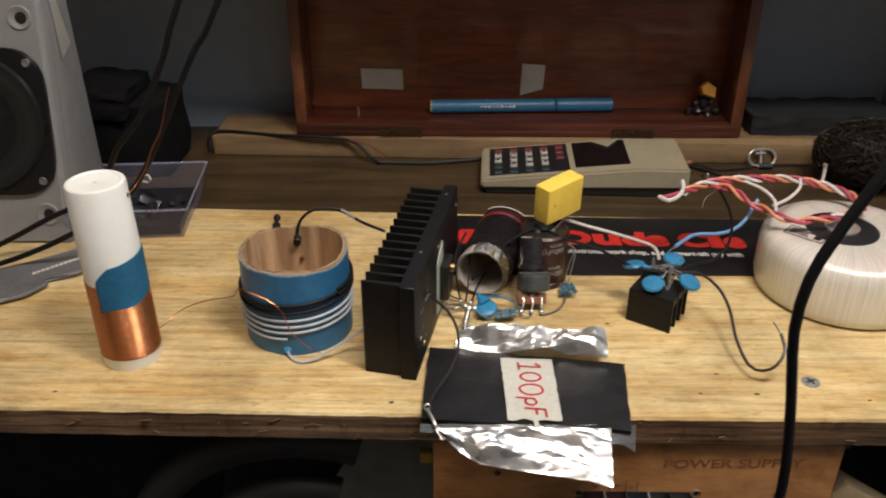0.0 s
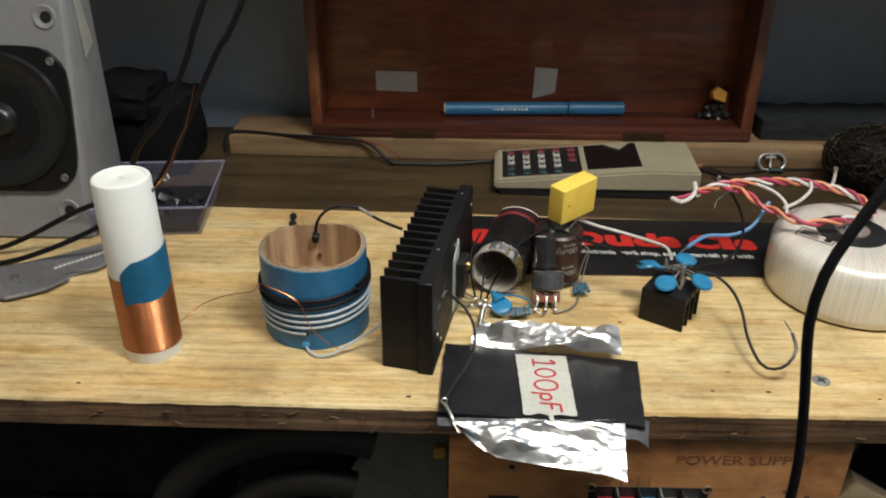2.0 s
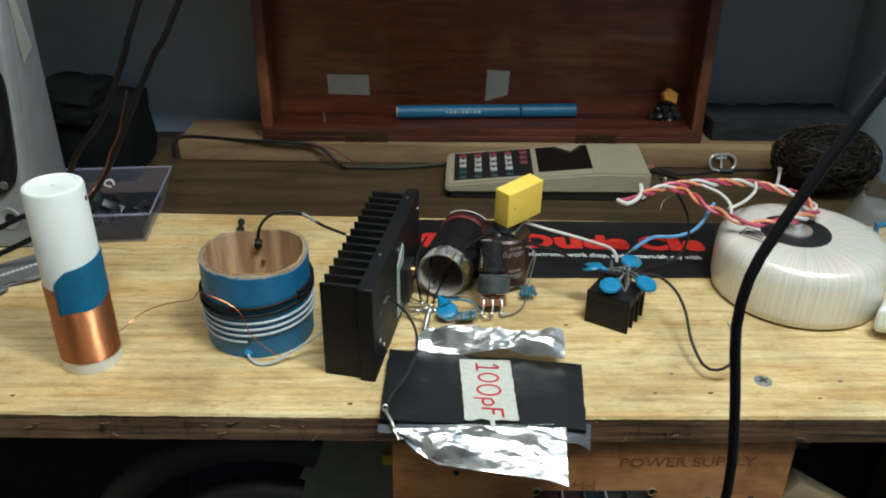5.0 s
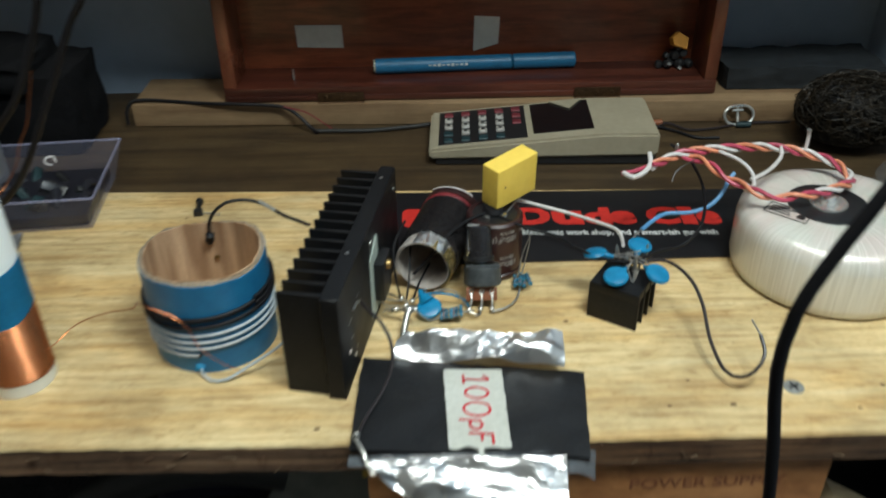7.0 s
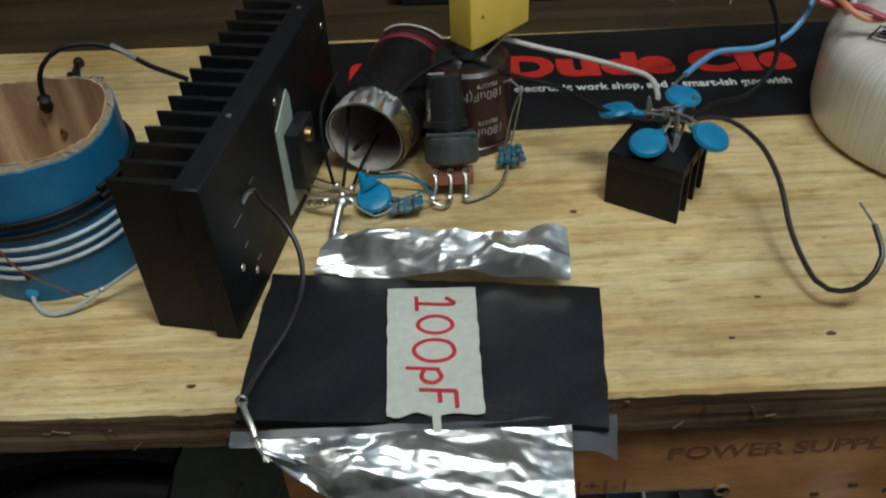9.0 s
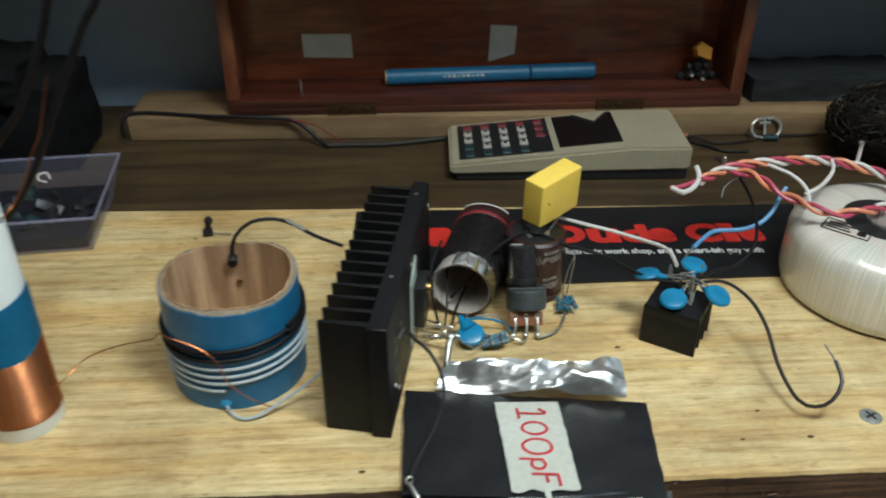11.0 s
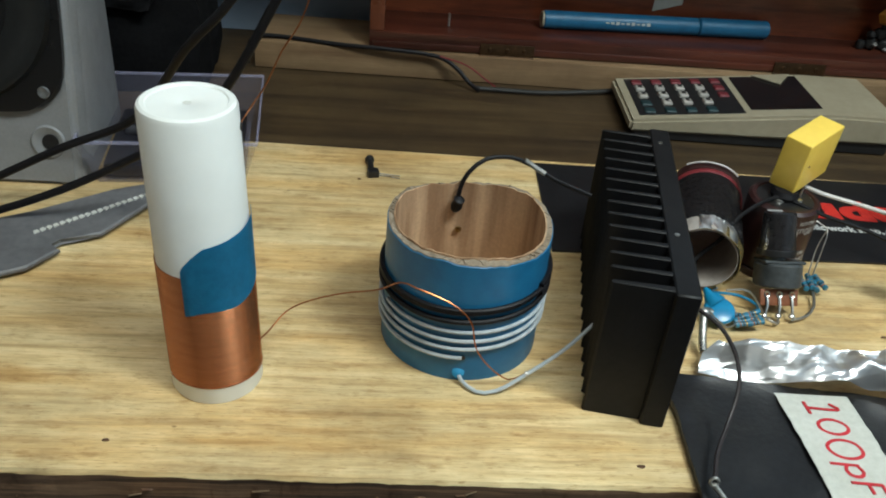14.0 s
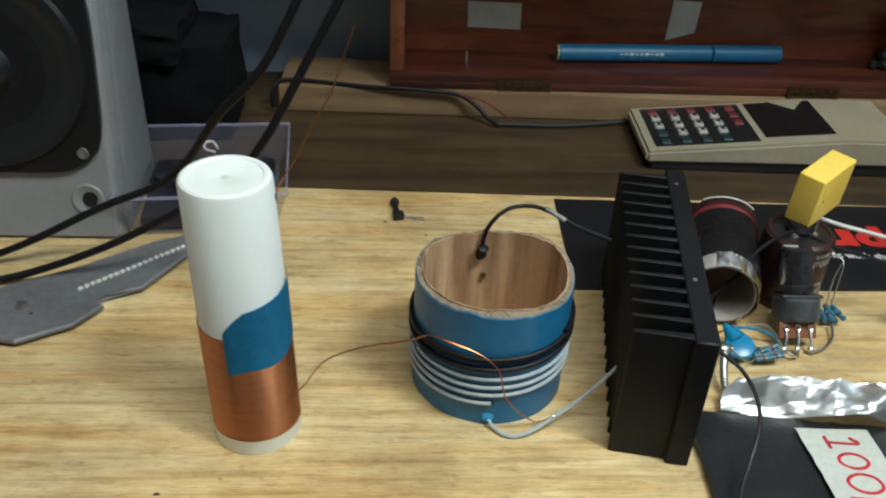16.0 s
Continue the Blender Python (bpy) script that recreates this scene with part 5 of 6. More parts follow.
def big_electrolytic():
    el = thing("electrolytic_capacitor", (0.078, 0.465, T), "maroon electrolytic capacitor standing upright", "capacitor")
    c, r, h = Vector((0.0767, 0.4622, T)), 0.0148, 0.0345
    m = Matrix.Translation(c)
    part("can", lathe([(0, 0), (r - 0.0008, 0), (r, 0.001), (r, 0.0035), (r - 0.0008, 0.0042), (r, 0.005), (r, h - 0.0012), (r - 0.0012, h), (r - 0.0026, h), (r - 0.0030, h - 0.0006), (0, h - 0.0006)], 48, m), MAROON, el)
    part("end_disc", lathe([(r - 0.0031, h - 0.0005), (0, h - 0.0001)], 32, m), BLACKPL, el, "dark end disc")
    for x in (-0.004, 0.004):
        part("terminal", lathe([(0, 0.0016), (0.0020, 0.0010), (0.0024, 0)], 12, Matrix.Translation(c + Vector((x, -0.003, h - 0.0004)))), TIN, el)

    def wrap(a0, z0, up):
        def bend(p):
            a = a0 - p.x / r
            return Vector(((r + 0.00005 + p.z) * math.cos(a), (r + 0.00005 + p.z) * math.sin(a), z0 - p.y))
        return bend

    for z in (0.0275, 0.0125):
        part("rating_text", letters("180uF(M)", 0.0048, m, 0.00008, wrap(radians(-42), z, 1)), GREYPRINT, el, "upside-down pale printing", 0)
        part("rating_text", letters("PBX078", 0.0024, m, 0.00008, wrap(radians(-52), z + 0.0032, 1)), GREYPRINT, el, "", 0)
    return el


def potentiometer():
    po = thing("potentiometer", (0.067, 0.430, T), "small grey potentiometer with a black knob and soldered tags", "potentiometer")
    base, tip = Vector((0.0672, 0.4335, T + 0.0140)), Vector((0.0672, 0.4450, T + 0.0370))
    d = (tip - base).normalized()
    part("body", rod(base + Vector((0.0016, 0.0, -0.0012)) - d * 0.0035, base + Vector((0.0016, 0.0, -0.0012)) + d * 0.0062, 0.0094, 32, 0.0008), DARKMETAL, po, "dull grey metal can")
    part("face_plate", box(-0.0085, 0.0085, -0.0062, 0.0050, -0.0006, 0.0006, 0.0004, Matrix.Translation(base + d * 0.0068 + Vector((0.0016, 0.0, -0.0012))) @ Matrix.Rotation(radians(-27), 4, "X")), DARKMETAL, po, "grey stamped face plate")
    part("bushing", rod(base + d * 0.0050, base + d * 0.0085, 0.0040, 20), GREYMETAL, po)
    k = part("knob", rod(base + d * 0.0082, tip, 0.0072, 28, 0.0008, r2=0.0064), GLOSSBLK, po, "black ribbed knob")
    part("knob_skirt", rod(base + d * 0.0080, base + d * 0.0105, 0.0078, 28), BLACKPL, k)
    p = tip - Vector((0.0025, 0.0, 0)) + d * 0.0002
    part("pointer_line", box(-0.0028, 0.0028, -0.0006, 0.0006, 0, 0.0004, 0, Matrix.Translation(p) @ Matrix.Rotation(radians(-29), 4, "X") @ Matrix.Rotation(radians(-15), 4, "Z")), WHITEPRINT, k, "white pointer line")
    fm = pose(0.0680, 0.4262, T + 0.0078, 56, 0, 0)
    w = part("wafer", box(-0.0078, 0.0078, -0.0030, 0.0036, -0.0008, 0.0008, 0.0003, fm), PCB, po, "brown phenolic wafer")
    for x in (-0.0052, 0, 0.0052):
        part("tag_blob", lathe([(0, -0.0011), (0.0013, -0.0003), (0.0011, 0.0006), (0, 0.0013)], 10, pose(0.0672 + x * 1.1, 0.4205, T + 0.0030, 30, 0, 0)), TIN, w)
        part("rivet", lathe([(0.0007, 0.0010), (0.0013, 0.0013), (0.0014, 0.0008)], 12, fm @ Matrix.Translation((x, 0.0014, 0))), TIN, w)
        part("tag", wire((fm @ Vector((x, 0, 0.0010)), fm @ Vector((x, -0.0032, 0.0016)), (0.0672 + x * 1.15, 0.4195, T + 0.0014)), 0.0006, 6), TIN, w)
    part("link_wire", wire(((0.0732, 0.4196, T + 0.0020), (0.080, 0.4225, T + 0.0018), (0.086, 0.4290, T + 0.0022), (0.0885, 0.4370, T + 0.0035)), 0.0006, 6), TIN, po)
    part("link_wire", wire(((0.0672, 0.4195, T + 0.0018), (0.0655, 0.4165, T + 0.0022), (0.0615, 0.4175, T + 0.0035)), 0.0006, 6), TIN, po)


def resistor_bunch(at, label, leads):
    rb = thing("resistor_bunch", at, label, "resistor", "resistor bunches")
    c = Vector(at) + Vector((0, 0, 0.0040))
    rnd = random.Random(int(at[0] * 10000))
    for i in range(8):
        o = c + Vector(((i % 4 - 1.5) * 0.0022, (i // 4 - 0.5) * 0.0034, 0.0010 * (i % 2)))
        d = Vector((0.35 * rnd.uniform(-1, 1), 1, 0.2 * rnd.uniform(-1, 1))).normalized()
        if at[0] < 0.06:
            d = Vector((0.85, 0.45 * rnd.uniform(-1, 1), 0.15))
            d.normalize()
            o = c + Vector(((i % 2) * 0.0050 - 0.0025, (i // 2 - 1.5) * 0.0019, 0.0010 * (i % 2)))
        m = Matrix.Translation(o) @ d.to_track_quat("Z", "Y").to_matrix().to_4x4()
        m = m @ Matrix.Scale(1.0, 4)
        bod = part("resistor", lathe([(0, -0.0032), (0.0011, -0.0030), (0.0013, -0.0022), (0.0010, -0.0015), (0.0010, 0.0015), (0.0013, 0.0022), (0.0011, 0.0030), (0, 0.0032)], 12, m), RESIST, rb)
        for k, z in enumerate((-0.0012, 0.0, 0.0012)):
            part("band", lathe([(0.00104, z - 0.0003), (0.00112, z), (0.00104, z + 0.0003)], 10, m), (INK, BLACKPL, BRASS)[k], bod)
    for pts in leads:
        part("lead", wire(pts, 0.00033, 6), TIN, rb)


def disc_capacitor(at, normal, r, label, legs):
    dc = thing("disc_capacitor", at, label, "capacitor", "blue disc capacitors")
    m = Matrix.Translation(at) @ Vector(normal).to_track_quat("Z", "Y").to_matrix().to_4x4()
    part("disc", lathe([(0, -0.0017), (r * 0.6, -0.0016), (r * 0.9, -0.0010), (r, 0), (r * 0.9, 0.0010), (r * 0.6, 0.0016), (0, 0.0017)], 32, m), DISC, dc)
    if r < 0.0062 and legs:
        to = (Vector(legs[0][-1]) - Vector(at)).normalized()
        base = Vector(at) + to * r * 0.82
        part("coating_neck", rod(base, base + to * 0.0046, 0.0019, 12, 0.0004, r2=0.0008), DISC, dc, "blue coating drawn out along the leads")
    if r > 0.0061:
        neck = rod((0.0408, 0.4215, T + 0.0070), (0.0366, 0.4266, T + 0.0112), 0.0044, 16, 0.0005, r2=0.0010)
        part("coating_neck", neck, DISC, dc, "dribble of blue coating along the leads")
        part("blue_link", wire(((0.0390, 0.4255, T + 0.0095), (0.0450, 0.4285, T + 0.0075), (0.0530, 0.4285, T + 0.0065), (0.0600, 0.4265, T + 0.0040), (0.0612, 0.4235, T + 0.0020)), 0.0006, 8), DISC, dc, "blue insulated link wire")
    for pts in legs:
        part("leg", wire(pts, 0.00045, 6), TIN, dc)


def yellow_capacitor():
    yc = thing("film_capacitor", (0.083, 0.473, T + 0.038), "glossy yellow box capacitor balanced on the electrolytic", "capacitor")
    ang = math.degrees(math.atan2(0.0190, 0.0218))
    m = pose(0.0775, 0.4588, T + 0.0372, 4, -3, ang)
    part("case", box(0, 0.0290, 0, 0.0114, 0, 0.0232, 0.0007, m, seg=3), YELLOW, yc)
    part("dot", lathe([(0.0006, 0), (0.0005, 0.0002), (0, 0.0002)], 10, m @ pose(0.0055, 0, 0.0118, 90, 0, 0)), INK, yc, "tiny moulded dot")
    for x in (0.004, 0.0245):
        a = m @ Vector((x, 0.0056, 0.0002))
        part("leg", wire((a, a + Vector((0.0004, -0.0004, -0.003)), (0.0785 + (0.004 if x > 0.01 else -0.004), 0.4615, T + 0.0340)), 0.0005, 6), TIN, yc)
    part("tape_wrap", lathe([(0, 0), (0.0050, 0), (0.0058, 0.0020), (0.0046, 0.0040), (0, 0.0044)], 18, pose(0.0760, 0.4620, T + 0.0340)), RUBBER, yc, "lump of black tape")


def small_heatsink():
    sh = thing("small_heatsink", (0.138, 0.418, T), "small black finned heatsink with soldered capacitors on top", "heatsink")
    m = turned((0.1412, 0.4030, T), 56.5)
    H = 0.0204
    # local x runs along the fins' row, local y along each fin
    for i in range(4):
        x = 0.0006 + 0.0075 * i
        part("fin", box(x, x + 0.0014, 0.0, 0.0258, 0.0, H, 0.0003, m), BLACKANO, sh)
    part("web", box(0.0014, 0.0230, 0.0115, 0.0145, 0.0, H - 0.0006, 0.0003, m), BLACKANO, sh)
    tr = part("transistor", box(0.0004, 0.0236, 0.0004, 0.0254, H - 0.0042, H + 0.0007, 0.0005, m), BLACKANO, sh, "flat black top plate")
    j = Vector((0.1432, 0.4260, T + 0.0250))
    for dx, dy in ((0.0, -0.003), (-0.003, 0.004), (0.0035, 0.002)):
        part("pin", wire((m @ Vector((0.009, 0.007, H)), j + Vector((dx, dy, -0.002)), j + Vector((dx * 0.4, dy * 0.4, 0.004))), 0.0006, 6), TIN, sh)
    for dx, dy, dz, tall in ((0.0, -0.0020, 0.0, 0.0085), (-0.0067, 0.0080, 0.0015, 0.0075), (0.0068, 0.0080, 0.0010, 0.0080), (-0.0030, 0.0040, 0.0, 0.0050)):
        at = j + Vector((dx, dy, dz - 0.0030))
        post = lathe([(0, -0.0016), (0.0015, -0.0008), (0.0017, 0.0006), (0.0011, 0.0024), (0.0009, tall * 0.7), (0.0003, tall), (0, tall + 0.0003)], 12, Matrix.Translation(at) @ Matrix.Rotation(dx * 20, 4, "Y"))
        part("solder_post", post, TIN, sh)
    part("hook_wire", wire((j, (0.159, 0.4275, T + 0.0250), (0.168, 0.4170, T + 0.0225), (0.1712, 0.4020, T + 0.0180), (0.1708, 0.3830, T + 0.0110), (0.1733, 0.3669, T + 0.0067), (0.1785, 0.3613, T + 0.0074), (0.1841, 0.3606, T + 0.0111), (0.1890, 0.3652, T + 0.0167), (0.1889, 0.3735, T + 0.0213)), 0.00085, 8), WIREBLK, sh, "dark wire ending in a hook")
    part("bare_end", wire(((0.1889, 0.3735, T + 0.0213), (0.1882, 0.3773, T + 0.0222), (0.1874, 0.3816, T + 0.0232)), 0.00045, 6), TIN, sh)
    part("rear_wire", wire((j, (0.158, 0.4360, T + 0.0255), (0.171, 0.4410, T + 0.0255), (0.183, 0.4530, T + 0.0300), (0.1905, 0.4780, T + 0.0350), (0.1860, 0.4950, T + 0.0450), (0.1770, 0.5050, T + 0.0500)), 0.00085, 8), RUBBER, sh, "black wire arching to the transformer leads")
    part("front_wire", wire((j, (0.124, 0.4300, T + 0.0270), (0.107, 0.4440, T + 0.0300), (0.089, 0.4505, T + 0.0330), (0.0745, 0.4590, T + 0.0355), (0.0650, 0.4560, T + 0.0350), (0.054, 0.4510, T + 0.0300), (0.047, 0.4450, T + 0.0240), (0.039, 0.4440, T + 0.0150), (0.0335, 0.4420, T + 0.0100)), 0.00085, 8), RUBBER, sh, "black wire to the coil")
    part("white_wire", wire((j + Vector((-0.004, 0.010, 0.004)), (0.1405, 0.4470, T + 0.0275), (0.1390, 0.4550, T + 0.0270), (0.130, 0.4640, T + 0.0262), (0.118, 0.4740, T + 0.0255), (0.104, 0.4810, T + 0.0262), (0.088, 0.4780, T + 0.0330)), 0.00095, 8), WHITEW, sh, "white wire")


def transformer():
    tf = thing("toroidal_transformer", (0.2533, 0.4545, T), "round pearly-white toroidal transformer with twisted coloured leads", "transformer")
    R, H = 0.0494, 0.0378
    prof = [(0.0, 0.004), (0.040, 0.0), (R - 0.004, 0.0), (R - 0.0010, 0.0022), (R, 0.007), (R, 0.027), (R - 0.0010, 0.0320), (R - 0.0035, 0.0355), (R - 0.0080, H - 0.0004), (R - 0.014, H + 0.0003), (0.030, H + 0.0004), (0.012, H + 0.0001), (0.0, H)]
    body = part("winding", lathe(prof, 160, None, wobble=lambda a, r, z: (1 + 0.004 * noise.noise((math.cos(a) * 30, math.sin(a) * 30, z * 30)), 0)), TOROID, tf, "pearly wrapped winding", 60)
    body.matrix_parent_inverse = Matrix.Identity(4)
    c = Vector((0.2480, 0.4565, T))
    m = Matrix.Translation(c)
    part("centre_pad", lathe([(0.0205, H - 0.0010), (0.0202, H + 0.0008), (0.0185, H + 0.0012), (0.0080, H + 0.0010), (0, H + 0.0010)], 40, m), BLACKPL, tf, "black centre pad")
    part("washer", lathe([(0.0098, H + 0.0008), (0.0096, H + 0.0020), (0.004, H + 0.0021), (0, H + 0.0020)], 32, m), CHROME, tf, "bright washer")
    part("bolt", lathe([(0.0042, H + 0.0018), (0.0040, H + 0.0046), (0.0034, H + 0.0050), (0, H + 0.0050)], 6, m), CHROME, tf, "bolt head")
    lab = Matrix.Translation(c + Vector((-0.0232, -0.0075, H + 0.0006))) @ Matrix.Rotation(radians(-42), 4, "Z")
    own = bmesh.new()
    for b in ((-0.011, 0.011, 0.0052, 0.0058), (-0.011, 0.011, -0.0058, -0.0052), (-0.011, -0.0104, -0.0052, 0.0052), (0.0104, 0.011, -0.0052, 0.0052), (-0.009, 0.003, 0.002, 0.003), (-0.009, 0.001, -0.0005, 0.0005), (-0.009, 0.002, -0.003, -0.002), (0.005, 0.009, -0.003, 0.001)):
        box(*b, 0, 0.0002, 0, lab, own)
    part("rating_label", own, BLACKPL, tf, "black framed rating label", 0)

    def strand(path, phase, k, r=0.0011):
        line = curve_points(path, 0.0016)
        pts, s = [], 0.0
        for i, p in enumerate(line):
            d = (line[min(i + 1, len(line) - 1)] - line[max(i - 1, 0)]).normalized()
            a = d.orthogonal().normalized()
            a = (Vector((0, 0, 1)) - d * d.z).normalized() if abs(d.z) < 0.95 else a
            b = d.cross(a)
            s += 0.0016
            an = phase + s * 2 * math.pi / 0.025
            pts.append(p + k * (math.cos(an) * a + math.sin(an) * b))
        return wire(pts, r, 7, smooth=False)

    back = [Vector(p) for p in ((0.1600, 0.4780, 0.8010), (0.1800, 0.4900, 0.8020), (0.2050, 0.4950, 0.8020), (0.2300, 0.4970, 0.8010), (0.2480, 0.4930, 0.7990), (0.2620, 0.4840, 0.7965), (0.2640, 0.4700, 0.7945), (0.2530, 0.4600, 0.7960), (0.2400, 0.4545, 0.7960), (0.2260, 0.4500, 0.7965), (0.2100, 0.4560, 0.7960), (0.1990, 0.4690, 0.7980), (0.1880, 0.4840, 0.8005), (0.1780, 0.4900, 0.8010))]
    for i, (material, name) in enumerate(((PINKW, "pink"), (WHITEW, "white"), (SALMON, "orange"))):
        part("twisted_lead", strand(back[:9] if i == 1 else back, i * 2.1, 0.0016), material, tf, name + " twisted lead")
    part("loose_lead", wire(((0.2000, 0.4925, 0.8015), (0.2090, 0.4840, 0.8000), (0.2130, 0.4740, 0.7975), (0.2110, 0.4640, 0.7950)), 0.0010, 7), WHITEW, tf, "white lead")
    part("loose_lead", wire(((0.2110, 0.4700, 0.7960), (0.2220, 0.4760, 0.7980), (0.2320, 0.4870, 0.8000), (0.2350, 0.4960, 0.8020)), 0.0010, 7), WHITEW, tf, "white lead")
    part("lead_end", wire(((0.1610, 0.4880, 0.8035), (0.1600, 0.4800, 0.8020), (0.1560, 0.4740, 0.8000), (0.1490, 0.4690, 0.7995), (0.1445, 0.4735, 0.8000)), 0.0013, 8), WHITEW, tf, "white hooked lead end")
    part("lead_end", wire(((0.1700, 0.4850, 0.8010), (0.1580, 0.4790, 0.8000), (0.1500, 0.4760, 0.7990), (0.1440, 0.4750, 0.7985)), 0.0012, 8), PINKW, tf, "pink lead end")
    part("lead_end", wire(((0.1900, 0.4880, 0.8010), (0.1800, 0.4830, 0.7990), (0.1740, 0.4800, 0.7960), (0.1720, 0.4765, 0.7920)), 0.0003, 6), WIREBLK, tf)
    part("standing_end", wire(((0.2480, 0.4945, 0.8000), (0.2485, 0.4955, 0.8070), (0.2480, 0.4950, 0.8110)), 0.0010, 7), WHITEW, tf, "upright stripped lead end")
    part("standing_tip", lathe([(0, 0), (0.0014, 0.0004), (0.0015, 0.0016), (0, 0.0024)], 10, pose(0.2478, 0.4950, 0.8105)), TIN, tf)
    part("solder_joint", lathe([(0, 0), (0.0013, 0.001), (0.0011, 0.0040), (0, 0.0052)], 10, pose(0.1775, 0.4945, 0.8010)), TIN, tf)
    part("blue_lead", wire(((0.1520, 0.4520, T + 0.0280), (0.1600, 0.4610, T + 0.0278), (0.1680, 0.4670, T + 0.0282), (0.1800, 0.4655, T + 0.0295), (0.1900, 0.4670, T + 0.0320), (0.1970, 0.4705, T + 0.0370), (0.2020, 0.4760, T + 0.0430), (0.2050, 0.4780, T + 0.0460)), 0.0011, 8), BLUEW, tf, "light blue lead")
    part("blue_lead_tip", wire(((0.1450, 0.4440, T + 0.0270), (0.1490, 0.4490, T + 0.0278), (0.1520, 0.4520, T + 0.0280)), 0.0005, 6), TIN, tf)
    part("lead_boot", wire(((0.2025, 0.4690, 0.7960), (0.2060, 0.4650, 0.7955), (0.2090, 0.4610, 0.7940)), 0.0020, 8), WHITEW, tf, "pale sleeve on the leads")


def led_part():
    ld = thing("photo_diode", (-0.096, 0.530, T), "tiny black component with bent metal legs", "component")
    part("body", box(-0.0027, 0.0027, -0.0022, 0.0022, 0, 0.0036, 0.0005, turned((-0.0965, 0.5235, T), 12)), BLACKPL, ld)
    part("dome", lathe([(0, 0), (0.0022, 0.0004), (0.0024, 0.0024), (0.0014, 0.0040), (0, 0.0044)], 14, pose(-0.0985, 0.5365, T)), BLACKPL, ld)
    part("neck", rod((-0.0970, 0.5255, T + 0.0016), (-0.0985, 0.5355, T + 0.0018), 0.0015, 10), BLACKPL, ld)
    for dy in (0, 0.0018):
        part("leg", wire(((-0.0940, 0.5225 + dy, T + 0.0012), (-0.0890, 0.5225 + dy, T + 0.0008), (-0.0835, 0.5215 + dy * 1.3, T + 0.0006)), 0.00028, 5), TIN, ld)


def saw_tool():
    st = thing("folding_saw", (-0.235, 0.455, T), "grey metal folding tool with a serrated edge and a red handle", "tool")
    blade = ((-0.262, 0.425), (-0.246, 0.4215), (-0.2270, 0.4325), (-0.2185, 0.4455), (-0.2235, 0.4480), (-0.2205, 0.4525), (-0.2060, 0.4580), (-0.1900, 0.4880), (-0.1930, 0.5020), (-0.2100, 0.4930), (-0.2380, 0.4720), (-0.2620, 0.4585), (-0.2760, 0.4480))
    part("blade", prism(blade, T + 0.0015, T + 0.0040, bevel=0.0007), STEEL, st, "grey steel blade", 0)
    a, b = Vector((-0.2310, 0.4560, T + 0.0041)), Vector((-0.1950, 0.4890, T + 0.0041))
    for i in range(19):
        p = a.lerp(b, i / 18)
        part("tooth", prism(((-0.0012, -0.0011), (0.0012, -0.0007), (0.0009, 0.0011), (-0.0007, 0.0009)), 0, 0.0006, Matrix.Translation(p) @ Matrix.Rotation(radians(40 + 13 * (i % 3)), 4, "Z")), PAPERW, st, "", 0)
    part("pivot", lathe([(0, 0.0062), (0.0020, 0.0058), (0.0026, 0.004)], 16, pose(-0.2505, 0.4435, T)), TIN, st, "pivot rivet")
    part("small_hole", lathe([(0.0008, 0.0041), (0, 0.0043)], 10, pose(-0.2455, 0.4390, T)), BLACKPL, st)
    part("handle", rod((-0.2530, 0.4230, T + 0.0045), (-0.2900, 0.4180, T + 0.0045), 0.0046, 16, 0.0012), REDPL, st, "red plastic handle")


